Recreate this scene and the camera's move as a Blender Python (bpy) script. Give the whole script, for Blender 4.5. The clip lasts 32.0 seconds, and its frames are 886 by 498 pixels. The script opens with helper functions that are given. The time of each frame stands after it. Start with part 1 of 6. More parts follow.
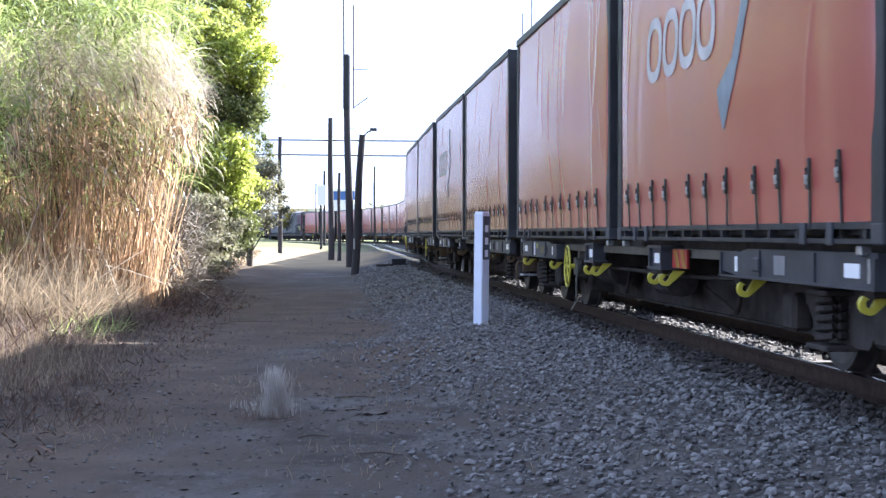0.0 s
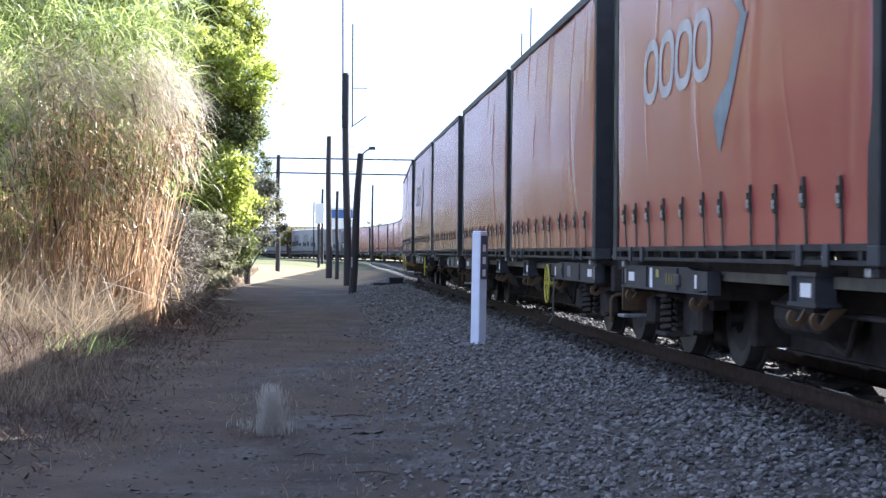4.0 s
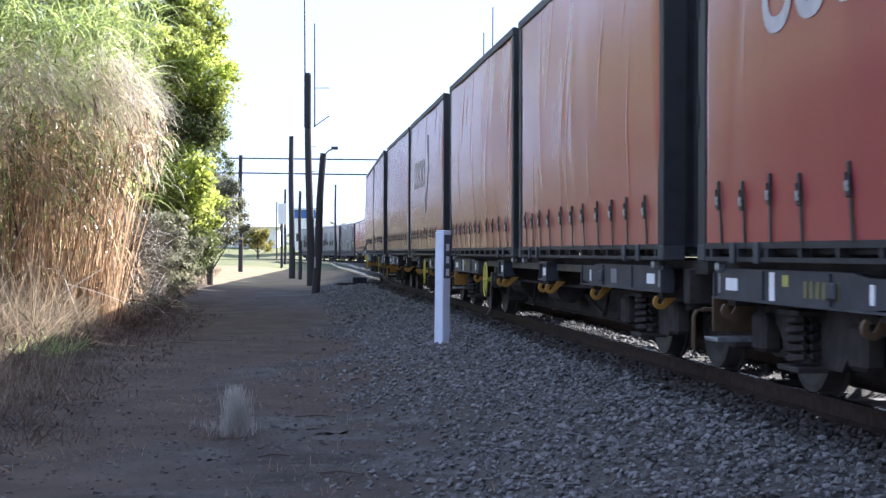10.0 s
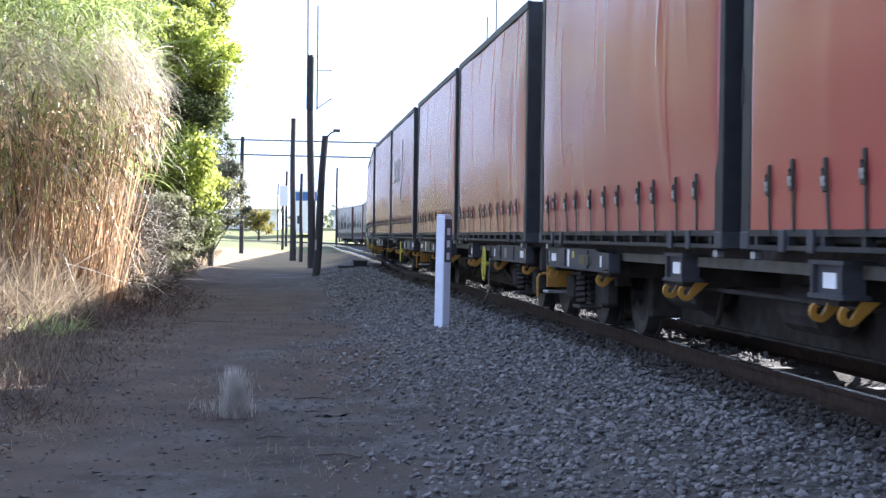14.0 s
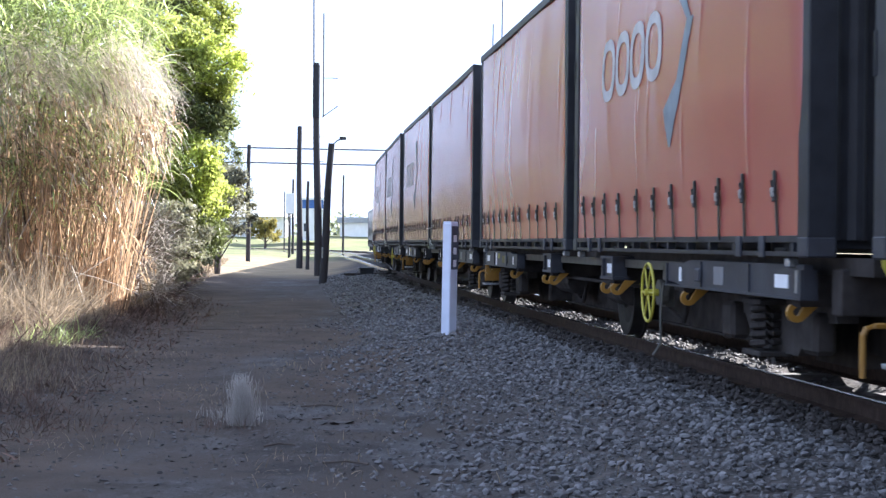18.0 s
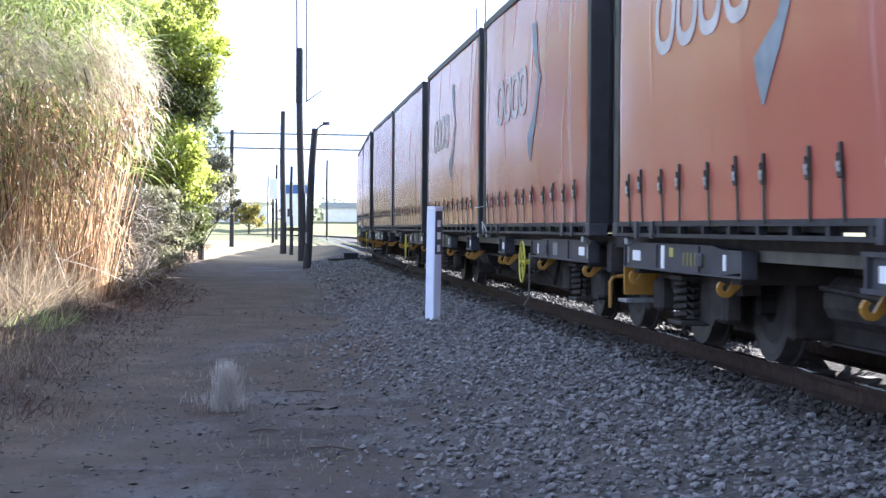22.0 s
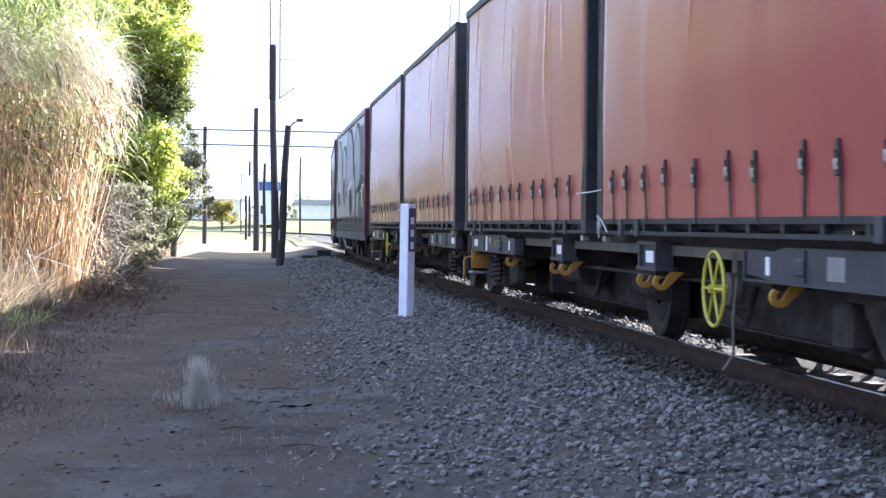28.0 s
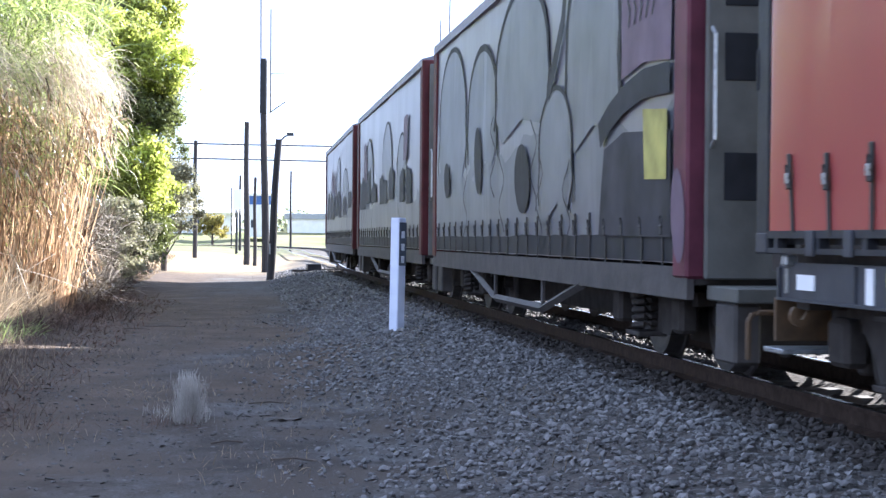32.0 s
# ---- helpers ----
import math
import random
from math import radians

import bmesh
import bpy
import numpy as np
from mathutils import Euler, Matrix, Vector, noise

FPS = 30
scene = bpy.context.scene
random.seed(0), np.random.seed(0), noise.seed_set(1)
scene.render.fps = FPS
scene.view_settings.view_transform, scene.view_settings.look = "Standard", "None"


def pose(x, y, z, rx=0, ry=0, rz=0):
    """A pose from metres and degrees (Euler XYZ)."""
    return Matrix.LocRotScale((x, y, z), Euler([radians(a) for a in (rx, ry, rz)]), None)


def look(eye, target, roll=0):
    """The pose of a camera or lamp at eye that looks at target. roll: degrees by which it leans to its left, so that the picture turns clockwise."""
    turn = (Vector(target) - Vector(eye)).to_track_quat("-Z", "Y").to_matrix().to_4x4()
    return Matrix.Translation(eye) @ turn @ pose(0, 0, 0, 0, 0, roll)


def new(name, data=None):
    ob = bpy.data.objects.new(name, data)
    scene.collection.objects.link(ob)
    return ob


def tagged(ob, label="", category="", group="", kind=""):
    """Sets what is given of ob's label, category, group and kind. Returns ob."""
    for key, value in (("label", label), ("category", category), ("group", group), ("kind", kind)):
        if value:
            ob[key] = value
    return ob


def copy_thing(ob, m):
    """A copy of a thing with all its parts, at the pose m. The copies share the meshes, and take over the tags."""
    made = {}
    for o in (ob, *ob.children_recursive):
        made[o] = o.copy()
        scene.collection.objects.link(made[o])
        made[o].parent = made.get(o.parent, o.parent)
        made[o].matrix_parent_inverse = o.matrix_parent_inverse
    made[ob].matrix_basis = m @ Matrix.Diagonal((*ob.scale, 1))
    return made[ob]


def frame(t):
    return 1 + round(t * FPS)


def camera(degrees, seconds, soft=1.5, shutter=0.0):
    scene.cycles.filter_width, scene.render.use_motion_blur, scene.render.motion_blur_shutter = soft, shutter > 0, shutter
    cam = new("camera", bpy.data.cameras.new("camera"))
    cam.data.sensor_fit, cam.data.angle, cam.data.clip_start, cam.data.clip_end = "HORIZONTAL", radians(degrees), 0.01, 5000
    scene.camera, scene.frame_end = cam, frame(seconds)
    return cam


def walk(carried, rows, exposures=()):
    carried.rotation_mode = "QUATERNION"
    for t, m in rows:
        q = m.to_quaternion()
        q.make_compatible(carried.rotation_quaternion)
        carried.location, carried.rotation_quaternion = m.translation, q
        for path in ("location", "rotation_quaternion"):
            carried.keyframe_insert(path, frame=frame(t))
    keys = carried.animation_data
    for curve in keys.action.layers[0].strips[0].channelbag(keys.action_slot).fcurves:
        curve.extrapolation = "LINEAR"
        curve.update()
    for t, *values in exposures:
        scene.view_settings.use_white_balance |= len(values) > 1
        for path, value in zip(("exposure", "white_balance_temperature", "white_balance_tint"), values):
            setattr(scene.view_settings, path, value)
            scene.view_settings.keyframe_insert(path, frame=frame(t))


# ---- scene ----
EYE = 1.40
PATH = [
    (0, 89.412, -0.019, 1.308), (0.5, 89.523, -0.246, 1.350), (1, 89.628, -0.436, 1.288), (1.5, 89.663, -0.634, 1.265),
    (2, 89.693, -1.042, 1.290), (2.5, 89.725, -1.026, 1.322), (3, 89.813, -0.462, 1.323), (3.5, 89.994, -0.444, 1.253),
    (5.5, 90.402, -0.066, 0.957), (6, 90.571, 0.160, 0.803), (6.5, 90.708, 0.452, 0.618), (7, 90.755, 0.149, 0.457),
    (7.5, 90.722, -0.051, 0.401), (8, 90.652, -0.046, 0.310), (8.5, 90.528, 0.116, 0.164), (9, 90.373, 0.071, 0.000),
    (9.5, 90.217, 0.013, -0.135), (10, 90.115, -0.078, -0.156), (10.5, 90.021, -0.243, -0.180), (11, 89.926, -0.357, -0.175),
    (11.5, 89.882, -0.522, -0.195), (12, 89.769, -0.435, -0.178), (12.5, 89.676, -0.468, -0.197), (13, 89.506, -0.430, -0.171),
    (13.5, 89.429, -0.568, -0.132), (14, 89.514, -0.758, -0.122), (14.5, 89.643, -0.430, -0.036), (16.5, 90.123, -0.624, 0.198),
    (17, 90.075, -0.703, 0.219), (17.5, 89.908, -0.538, 0.203), (18, 89.781, -0.557, 0.124), (18.5, 89.652, -0.544, 0.032),
    (19, 89.494, -0.593, -0.006), (19.5, 89.332, -0.591, 0.032), (20, 89.206, -0.674, 0.063), (20.5, 89.103, -0.622, 0.056),
    (21, 89.109, -0.580, -0.101), (21.5, 89.171, -0.428, -0.294), (22, 89.218, -0.376, -0.481), (22.5, 89.220, -0.441, -0.640),
    (23, 89.229, -0.463, -0.802), (23.5, 89.163, -0.407, -0.910), (24, 89.108, -0.342, -1.081), (24.5, 89.085, -0.220, -1.212),
    (25, 89.043, -0.041, -1.352), (25.5, 89.033, -0.210, -1.440), (27.5, 89.138, -0.370, -1.496), (28, 89.124, -0.481, -1.479),
    (28.5, 89.134, -0.576, -1.522), (29, 89.277, -0.519, -1.581), (29.5, 89.412, -0.534, -1.576), (30, 89.468, -0.445, -1.604),
    (30.5, 89.491, -0.541, -1.636), (31, 89.554, -0.566, -1.691), (31.5, 89.594, -0.590, -1.744), (32, 89.655, -0.502, -1.832),
]


def turn_pose(rx, ry, rz):
    return pose(0.0, 0.0, EYE, rx, ry, rz)


cam = camera(2 * math.degrees(math.atan(784 / 2700)), 32.0, soft=1.4, shutter=0.2)
walk(cam, [(t, turn_pose(rx, ry, rz)) for t, rx, ry, rz in PATH],
     exposures=[(t, 2.65 + e, 5850, 15) for t, e in (
         (0, 0.0), (2, -0.15), (6, -0.35), (8, -0.4), (9.5, -0.48), (11, -0.35), (12, -0.3), (14, -0.14), (17, -0.2),
         (20, -0.02), (21, 0.08), (32, 0.12))])

# ---- light: low sun behind the train, hazy bright sky ----
SUN_AZ, SUN_EL = 47.5, 28.4
world = bpy.data.worlds.new("sky")
world.use_nodes = True
scene.world = world
wn = world.node_tree.nodes
sky = wn.new("ShaderNodeTexSky")
sky.sky_type = "NISHITA"
sky.sun_disc = False
sky.sun_elevation, sky.sun_rotation = radians(SUN_EL), radians(SUN_AZ)
sky.dust_density, sky.air_density = 1.0, 1.0
wn["Background"].inputs["Strength"].default_value = 0.05
haze = wn.new("ShaderNodeMix")
haze.data_type, haze.blend_type = "RGBA", "MIX"
haze.inputs[0].default_value = 0.85
haze.inputs[7].default_value = (4.5, 5.6, 7.6, 1)
world.node_tree.links.new(sky.outputs["Color"], haze.inputs[6])
world.node_tree.links.new(haze.outputs[2], wn["Background"].inputs["Color"])
sun = new("sun", bpy.data.lights.new("sun", "SUN"))
sun.data.energy, sun.data.angle, sun.data.color = 5.0, radians(0.5), (1.0, 0.95, 0.86)
az, el = radians(SUN_AZ), radians(SUN_EL)
sun.matrix_world = look((60 * math.sin(az), 60 * math.cos(az), 60 * math.tan(el)), (0, 0, 0))

# ---- the line of the track ----
RAIL = 0.43                       # height of the rail heads
SIDE = 1.25                       # half the width of a vehicle
KN_S = [-30, 10, 42, 47, 58, 63, 120, 135, 150, 175, 200, 240]
KN_K = [-0.00055, -0.0005, 0.0, -0.0034, -0.0034, 0.0, 0.0, 0.003, 0.004, 0.004, 0.006, 0.008]
LINE_S = np.arange(-320.0, 330.0, 0.5)
_k = np.interp(LINE_S, KN_S, KN_K)
_k[LINE_S < -40] = 0.0
_k[LINE_S > 240] = 0.006
_i0 = int(np.argmin(abs(LINE_S)))
_th = np.concatenate([[0], np.cumsum((_k[1:] + _k[:-1]) * 0.25)])
LINE_TH = _th - _th[_i0] + 0.11619
_dx, _dy = -np.sin(LINE_TH), np.cos(LINE_TH)
_X = np.concatenate([[0], np.cumsum((_dx[1:] + _dx[:-1]) * 0.25)])
_Y = np.concatenate([[0], np.cumsum((_dy[1:] + _dy[:-1]) * 0.25)])
LINE_X = _X - _X[_i0] + 3.142 + SIDE * np.cos(LINE_TH)
LINE_Y = _Y - _Y[_i0] + SIDE * np.sin(LINE_TH)


def on_line(s, left=0.0):
    """Plan place and heading of the line's middle at s, or so far to its left (the camera's side)."""
    x, y, th = (np.interp(s, LINE_S, a) for a in (LINE_X, LINE_Y, LINE_TH))
    return x - left * np.cos(th), y - left * np.sin(th), th


def smooth(a, b, v):
    q = np.clip((v - a) / (b - a), 0, 1)
    return q * q * (3 - 2 * q)


def travelled(t):
    d = (t - 16) / 16
    drift = 0.42 * smooth(10, 19, t) - 0.36 * smooth(24.5, 28.5, t) - 0.28 * smooth(29.5, 32, t)
    return 16 * (6.3241 * d + 0.3226 * d ** 2 + 0.0393 * d ** 3 + 0.0041 * d ** 4 - 0.0046 * d ** 5) + drift


def track_coords(x, y):
    """Distance to the left of the line and place along it, for arrays of plan points."""
    x, y = np.asarray(x, float), np.asarray(y, float)
    sel = slice(0, len(LINE_S), 4)
    lx, ly, lth, ls = LINE_X[sel], LINE_Y[sel], LINE_TH[sel], LINE_S[sel]
    d2 = (x[..., None] - lx) ** 2 + (y[..., None] - ly) ** 2
    i = d2.argmin(-1)
    u = -(x - lx[i]) * np.cos(lth[i]) - (y - ly[i]) * np.sin(lth[i])
    a = -(x - lx[i]) * np.sin(lth[i]) + (y - ly[i]) * np.cos(lth[i])
    return u, ls[i] + a


def ground_z(x, y):
    u, s = track_coords(x, y)
    ballast = 0.285 * (1 - smooth(1.5, 3.5, np.abs(u)))
    bank = 0.35 * smooth(5.5, 11.0, u) * smooth(10, 22, s)
    lumps = 0.014 * np.sin(x * 1.3 + 0.7 * y) * np.sin(y * 0.37 + 0.8 * np.sin(x * 0.9)) + 0.006 * np.sin(x * 2.1 - y * 0.8)
    far = 2.6 * smooth(215, 260, np.hypot(x, y)) * (y > 0)
    beyond = 0.30 * smooth(1.5, 2.8, -u) * (1 - smooth(45, 70, s))
    # the four-foot is scoured low where the line comes nearest
    ballast = ballast - 0.24 * (1 - smooth(0.30, 0.72, np.abs(u))) * (1 - smooth(12.6, 14.0, s))
    return np.maximum(ballast, np.maximum(bank, beyond)) + lumps * smooth(1.6, 3.0, np.abs(u)) + far


# ---- materials ----
def mat(name, colour, rough=0.6, metal=0.0, vary=0.15, scale=4.0, bump=0.0, bscale=30.0, spec=0.5, coat=0.0,
        colour2=None, island=0.0, rand=0.0, trans=0.0, detail=6.0, stretch=None, hue=0.0):
    m = bpy.data.materials.new(name)
    m.use_nodes = True
    nt = m.node_tree
    n, l = nt.nodes, nt.links
    b = n["Principled BSDF"]
    b.inputs["Roughness"].default_value = rough
    b.inputs["Metallic"].default_value = metal
    b.inputs["Specular IOR Level"].default_value = spec
    b.inputs["Coat Weight"].default_value = coat
    co = n.new("ShaderNodeTexCoord")
    vec = co.outputs["Object"]
    if stretch:
        mp = n.new("ShaderNodeMapping")
        mp.inputs["Scale"].default_value = stretch
        l.new(vec, mp.inputs["Vector"])
        vec = mp.outputs["Vector"]
    big = n.new("ShaderNodeTexNoise")
    big.inputs["Scale"].default_value, big.inputs["Detail"].default_value = scale, detail
    l.new(vec, big.inputs["Vector"])
    ramp = n.new("ShaderNodeMapRange")
    ramp.inputs["From Min"].default_value, ramp.inputs["From Max"].default_value = 0.3, 0.7
    l.new(big.outputs["Fac"], ramp.inputs["Value"])
    mix = n.new("ShaderNodeMix")
    mix.data_type = "RGBA"
    c2 = colour2 or tuple(max(0.0, c * (1 - 2.2 * vary)) for c in colour)
    mix.inputs[6].default_value = (*c2, 1)
    mix.inputs[7].default_value = (*colour, 1)
    l.new(ramp.outputs["Result"], mix.inputs[0])
    out = mix.outputs[2]
    for amount, src in ((island, "island"), (rand, "rand")):
        if amount:
            if src == "island":
                s_ = n.new("ShaderNodeNewGeometry").outputs["Random Per Island"]
            else:
                s_ = n.new("ShaderNodeObjectInfo").outputs["Random"]
            hv = n.new("ShaderNodeHueSaturation")
            mr = n.new("ShaderNodeMapRange")
            mr.inputs["To Min"].default_value, mr.inputs["To Max"].default_value = 1 - amount, 1 + amount
            l.new(s_, mr.inputs["Value"])
            l.new(mr.outputs["Result"], hv.inputs["Value"])
            if hue and src == "rand":
                turn = n.new("ShaderNodeMapRange")
                turn.inputs["To Min"].default_value, turn.inputs["To Max"].default_value = 0.5 - hue, 0.5 + hue
                l.new(s_, turn.inputs["Value"])
                l.new(turn.outputs["Result"], hv.inputs["Hue"])
            l.new(out, hv.inputs["Color"])
            out = hv.outputs["Color"]
    l.new(out, b.inputs["Base Color"])
    if bump:
        nz = n.new("ShaderNodeTexNoise")
        nz.inputs["Scale"].default_value, nz.inputs["Detail"].default_value = bscale, 8
        l.new(vec, nz.inputs["Vector"])
        bp = n.new("ShaderNodeBump")
        bp.inputs["Strength"].default_value, bp.inputs["Distance"].default_value = bump, 0.02
        l.new(nz.outputs["Fac"], bp.inputs["Height"])
        l.new(bp.outputs["Normal"], b.inputs["Normal"])
    if trans:
        tr = n.new("ShaderNodeBsdfTranslucent")
        ms = n.new("ShaderNodeMixShader")
        ms.inputs[0].default_value = trans
        l.new(out, tr.inputs["Color"])
        l.new(b.outputs[0], ms.inputs[1])
        l.new(tr.outputs[0], ms.inputs[2])
        l.new(ms.outputs[0], n["Material Output"].inputs["Surface"])
    return m


M = dict(
    curtain=mat("curtain_red", (0.35, 0.083, 0.069), 0.25, vary=0.12, scale=0.8, spec=0.5, rand=0.12,
                stretch=(1.0, 1.0, 0.25), colour2=(0.30, 0.071, 0.061), hue=0.010),
    white=mat("white_print", (0.54, 0.52, 0.51), 0.5, spec=0.12, vary=0.12, scale=6),
    blue=mat("grey_blue_print", (0.25, 0.29, 0.32), 0.5, spec=0.12, vary=0.12, scale=6),
    faded=mat("faded_print", (0.56, 0.27, 0.21), 0.4, vary=0.15, scale=6),
    dark=mat("dark_steel", (0.029, 0.03, 0.036), 0.5, spec=0.25, vary=0.2, scale=5, bump=0.1),
    under=mat("underframe_black", (0.058, 0.050, 0.046), 0.8, spec=0.12, vary=0.25, scale=6, bump=0.2),
    grey=mat("wagon_grey", (0.056, 0.058, 0.068), 0.5, spec=0.25, vary=0.2, scale=4, bump=0.1, colour2=(0.034, 0.034, 0.04)),
    silver=mat("galvanised", (0.42, 0.43, 0.44), 0.4, 0.7, vary=0.2, scale=20),
    strap=mat("strap_black", (0.025, 0.022, 0.022), 0.6),
    yellow=mat("yellow_paint", (0.34, 0.17, 0.018), 0.5, vary=0.2, scale=8, colour2=(0.26, 0.12, 0.015)),
    rusty=mat("rusty_brown", (0.11, 0.06, 0.025), 0.65, vary=0.25, scale=8, bump=0.1),
    signred=mat("sign_red", (0.36, 0.025, 0.03), 0.4, vary=0.1, scale=6),
    cord=mat("pale_cord", (0.62, 0.68, 0.62), 0.7),
    buff=mat("buff_paint", (0.11, 0.10, 0.08), 0.6, vary=0.25, scale=5, bump=0.1),
    lemon=mat("lemon_paint", (0.52, 0.45, 0.05), 0.45, vary=0.1, scale=8),
    plate=mat("reflector_white", (0.82, 0.83, 0.85), 0.35, vary=0.05),
    roofm=mat("container_roof", (0.20, 0.20, 0.21), 0.5, vary=0.15),
    wheelm=mat("wheel_steel", (0.048, 0.041, 0.038), 0.6, 0.0, vary=0.25, scale=8),
    rail=mat("rail_rust", (0.052, 0.034, 0.026), 0.8, 0.0, spec=0.1, vary=0.25, scale=12, bump=0.2),
    railtop=mat("rail_head", (0.55, 0.55, 0.56), 0.22, 1.0, vary=0.1, scale=10),
    sleeper=mat("sleeper_concrete", (0.11, 0.10, 0.09), 0.9, vary=0.2, scale=8, bump=0.3),
    stone=mat("ballast_stone", (0.148, 0.14, 0.138), 0.8, vary=0.15, scale=18, bump=0.4, bscale=60, island=0.45),
    dusty=mat("brake_dust_stone", (0.055, 0.045, 0.040), 0.9, vary=0.15, scale=18, island=0.4),
    chip=mat("path_chip", (0.105, 0.095, 0.086), 0.9, vary=0.15, scale=18, island=0.4),
    post=mat("post_white", (0.66, 0.69, 0.80), 0.5, vary=0.06, scale=5, bump=0.05),
    fuzz=mat("grey_fluff", (0.50, 0.455, 0.41), 0.9, vary=0.15, scale=4, island=0.3, trans=0.3),
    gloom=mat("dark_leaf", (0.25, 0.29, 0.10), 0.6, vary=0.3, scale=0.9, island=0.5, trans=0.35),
    olivepl=mat("olive_plate", (0.1, 0.098, 0.088), 0.6, vary=0.2, scale=3, bump=0.1),
    purple=mat("purple_red", (0.13, 0.035, 0.055), 0.5, spec=0.2, vary=0.25, scale=3),
    straw=mat("straw_spray", (0.46, 0.42, 0.13), 0.5, spec=0.15, vary=0.2, scale=4),
    timber=mat("pole_timber", (0.044, 0.039, 0.041), 0.85, vary=0.25, scale=6, bump=0.5, bscale=20, stretch=(1, 1, 0.08)),
    wire=mat("wire_grey", (0.05, 0.05, 0.055), 0.5),
    reed=mat("dry_reed", (0.66, 0.46, 0.28), 0.3, vary=0.4, scale=1.1, island=0.85, trans=0.58),
    stalk=mat("reed_stalk", (0.58, 0.39, 0.235), 0.5, vary=0.3, scale=1.5, island=0.7, trans=0.55),
    plume=mat("pale_plume", (0.58, 0.50, 0.40), 0.6, vary=0.15, scale=2, island=0.35, trans=0.58),
    cane=mat("green_cane", (0.44, 0.52, 0.18), 0.35, vary=0.25, scale=1.2, island=0.7, trans=0.5),
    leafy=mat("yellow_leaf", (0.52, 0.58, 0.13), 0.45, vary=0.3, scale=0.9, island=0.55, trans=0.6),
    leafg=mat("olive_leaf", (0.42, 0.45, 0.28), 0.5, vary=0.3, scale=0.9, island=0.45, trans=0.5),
    oliveleaf=mat("bush_leaf", (0.34, 0.33, 0.21), 0.55, vary=0.3, scale=0.9, island=0.5, trans=0.45),
    drygrass=mat("dry_grass", (0.34, 0.26, 0.17), 0.85, vary=0.25, scale=2, island=0.4, trans=0.5),
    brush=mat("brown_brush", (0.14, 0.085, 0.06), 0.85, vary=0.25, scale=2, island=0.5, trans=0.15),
    russet=mat("russet_brush", (0.125, 0.080, 0.058), 0.9, vary=0.25, scale=2, island=0.5, trans=0.15),
    twiggy=mat("grey_twig", (0.36, 0.30, 0.24), 0.85, vary=0.2, scale=2, island=0.5),
    bark=mat("bark", (0.13, 0.10, 0.08), 0.9, vary=0.3, scale=6, bump=0.5),
    zhgrey=mat("tarp_grey", (0.185, 0.18, 0.215), 0.30, spec=0.35, vary=0.2, scale=1.1, bump=0.2, bscale=5, rand=0.1,
               stretch=(1, 1, 0.3), colour2=(0.125, 0.12, 0.145)),
    zhred=mat("oxide_red", (0.085, 0.018, 0.02), 0.55, spec=0.2, vary=0.2, scale=4, bump=0.1),
    zhsill=mat("dusty_brown", (0.068, 0.058, 0.055), 0.7, vary=0.25, scale=4, bump=0.2),
    ink=mat("black_spray", (0.02, 0.021, 0.025), 0.55, spec=0.15, vary=0.2, scale=5),
    haze=mat("pale_spray", (0.25, 0.245, 0.28), 0.42, spec=0.12, vary=0.15, scale=3),
    faint=mat("faded_yellow", (0.20, 0.175, 0.07), 0.6, vary=0.2, scale=8),
    slate=mat("slate_panel", (0.10, 0.115, 0.145), 0.5, vary=0.2, scale=10),
    steely=mat("slate_spray", (0.135, 0.14, 0.165), 0.36, spec=0.2, vary=0.25, scale=1.6, colour2=(0.085, 0.09, 0.105)),
    smoke=mat("smoky_spray", (0.055, 0.055, 0.065), 0.55, spec=0.12, vary=0.3, scale=2),
    ashen=mat("charcoal_spray", (0.034, 0.036, 0.042), 0.55, spec=0.12, vary=0.2, scale=3),
    blush=mat("pink_spray", (0.15, 0.105, 0.14), 0.5, spec=0.12, vary=0.15, scale=3),
    bluew=mat("blue_wall", (0.05, 0.13, 0.36), 0.6, vary=0.1),
    whitew=mat("white_wall", (0.78, 0.78, 0.76), 0.7, vary=0.06, scale=1),
    greyroof=mat("grey_roof", (0.30, 0.32, 0.34), 0.6, vary=0.1),
    glass=mat("dark_glass", (0.03, 0.04, 0.05), 0.1, vary=0.1),
    yellowleaf=mat("autumn_leaf", (0.34, 0.29, 0.08), 0.6, vary=0.2, scale=1, island=0.3, trans=0.4),
)


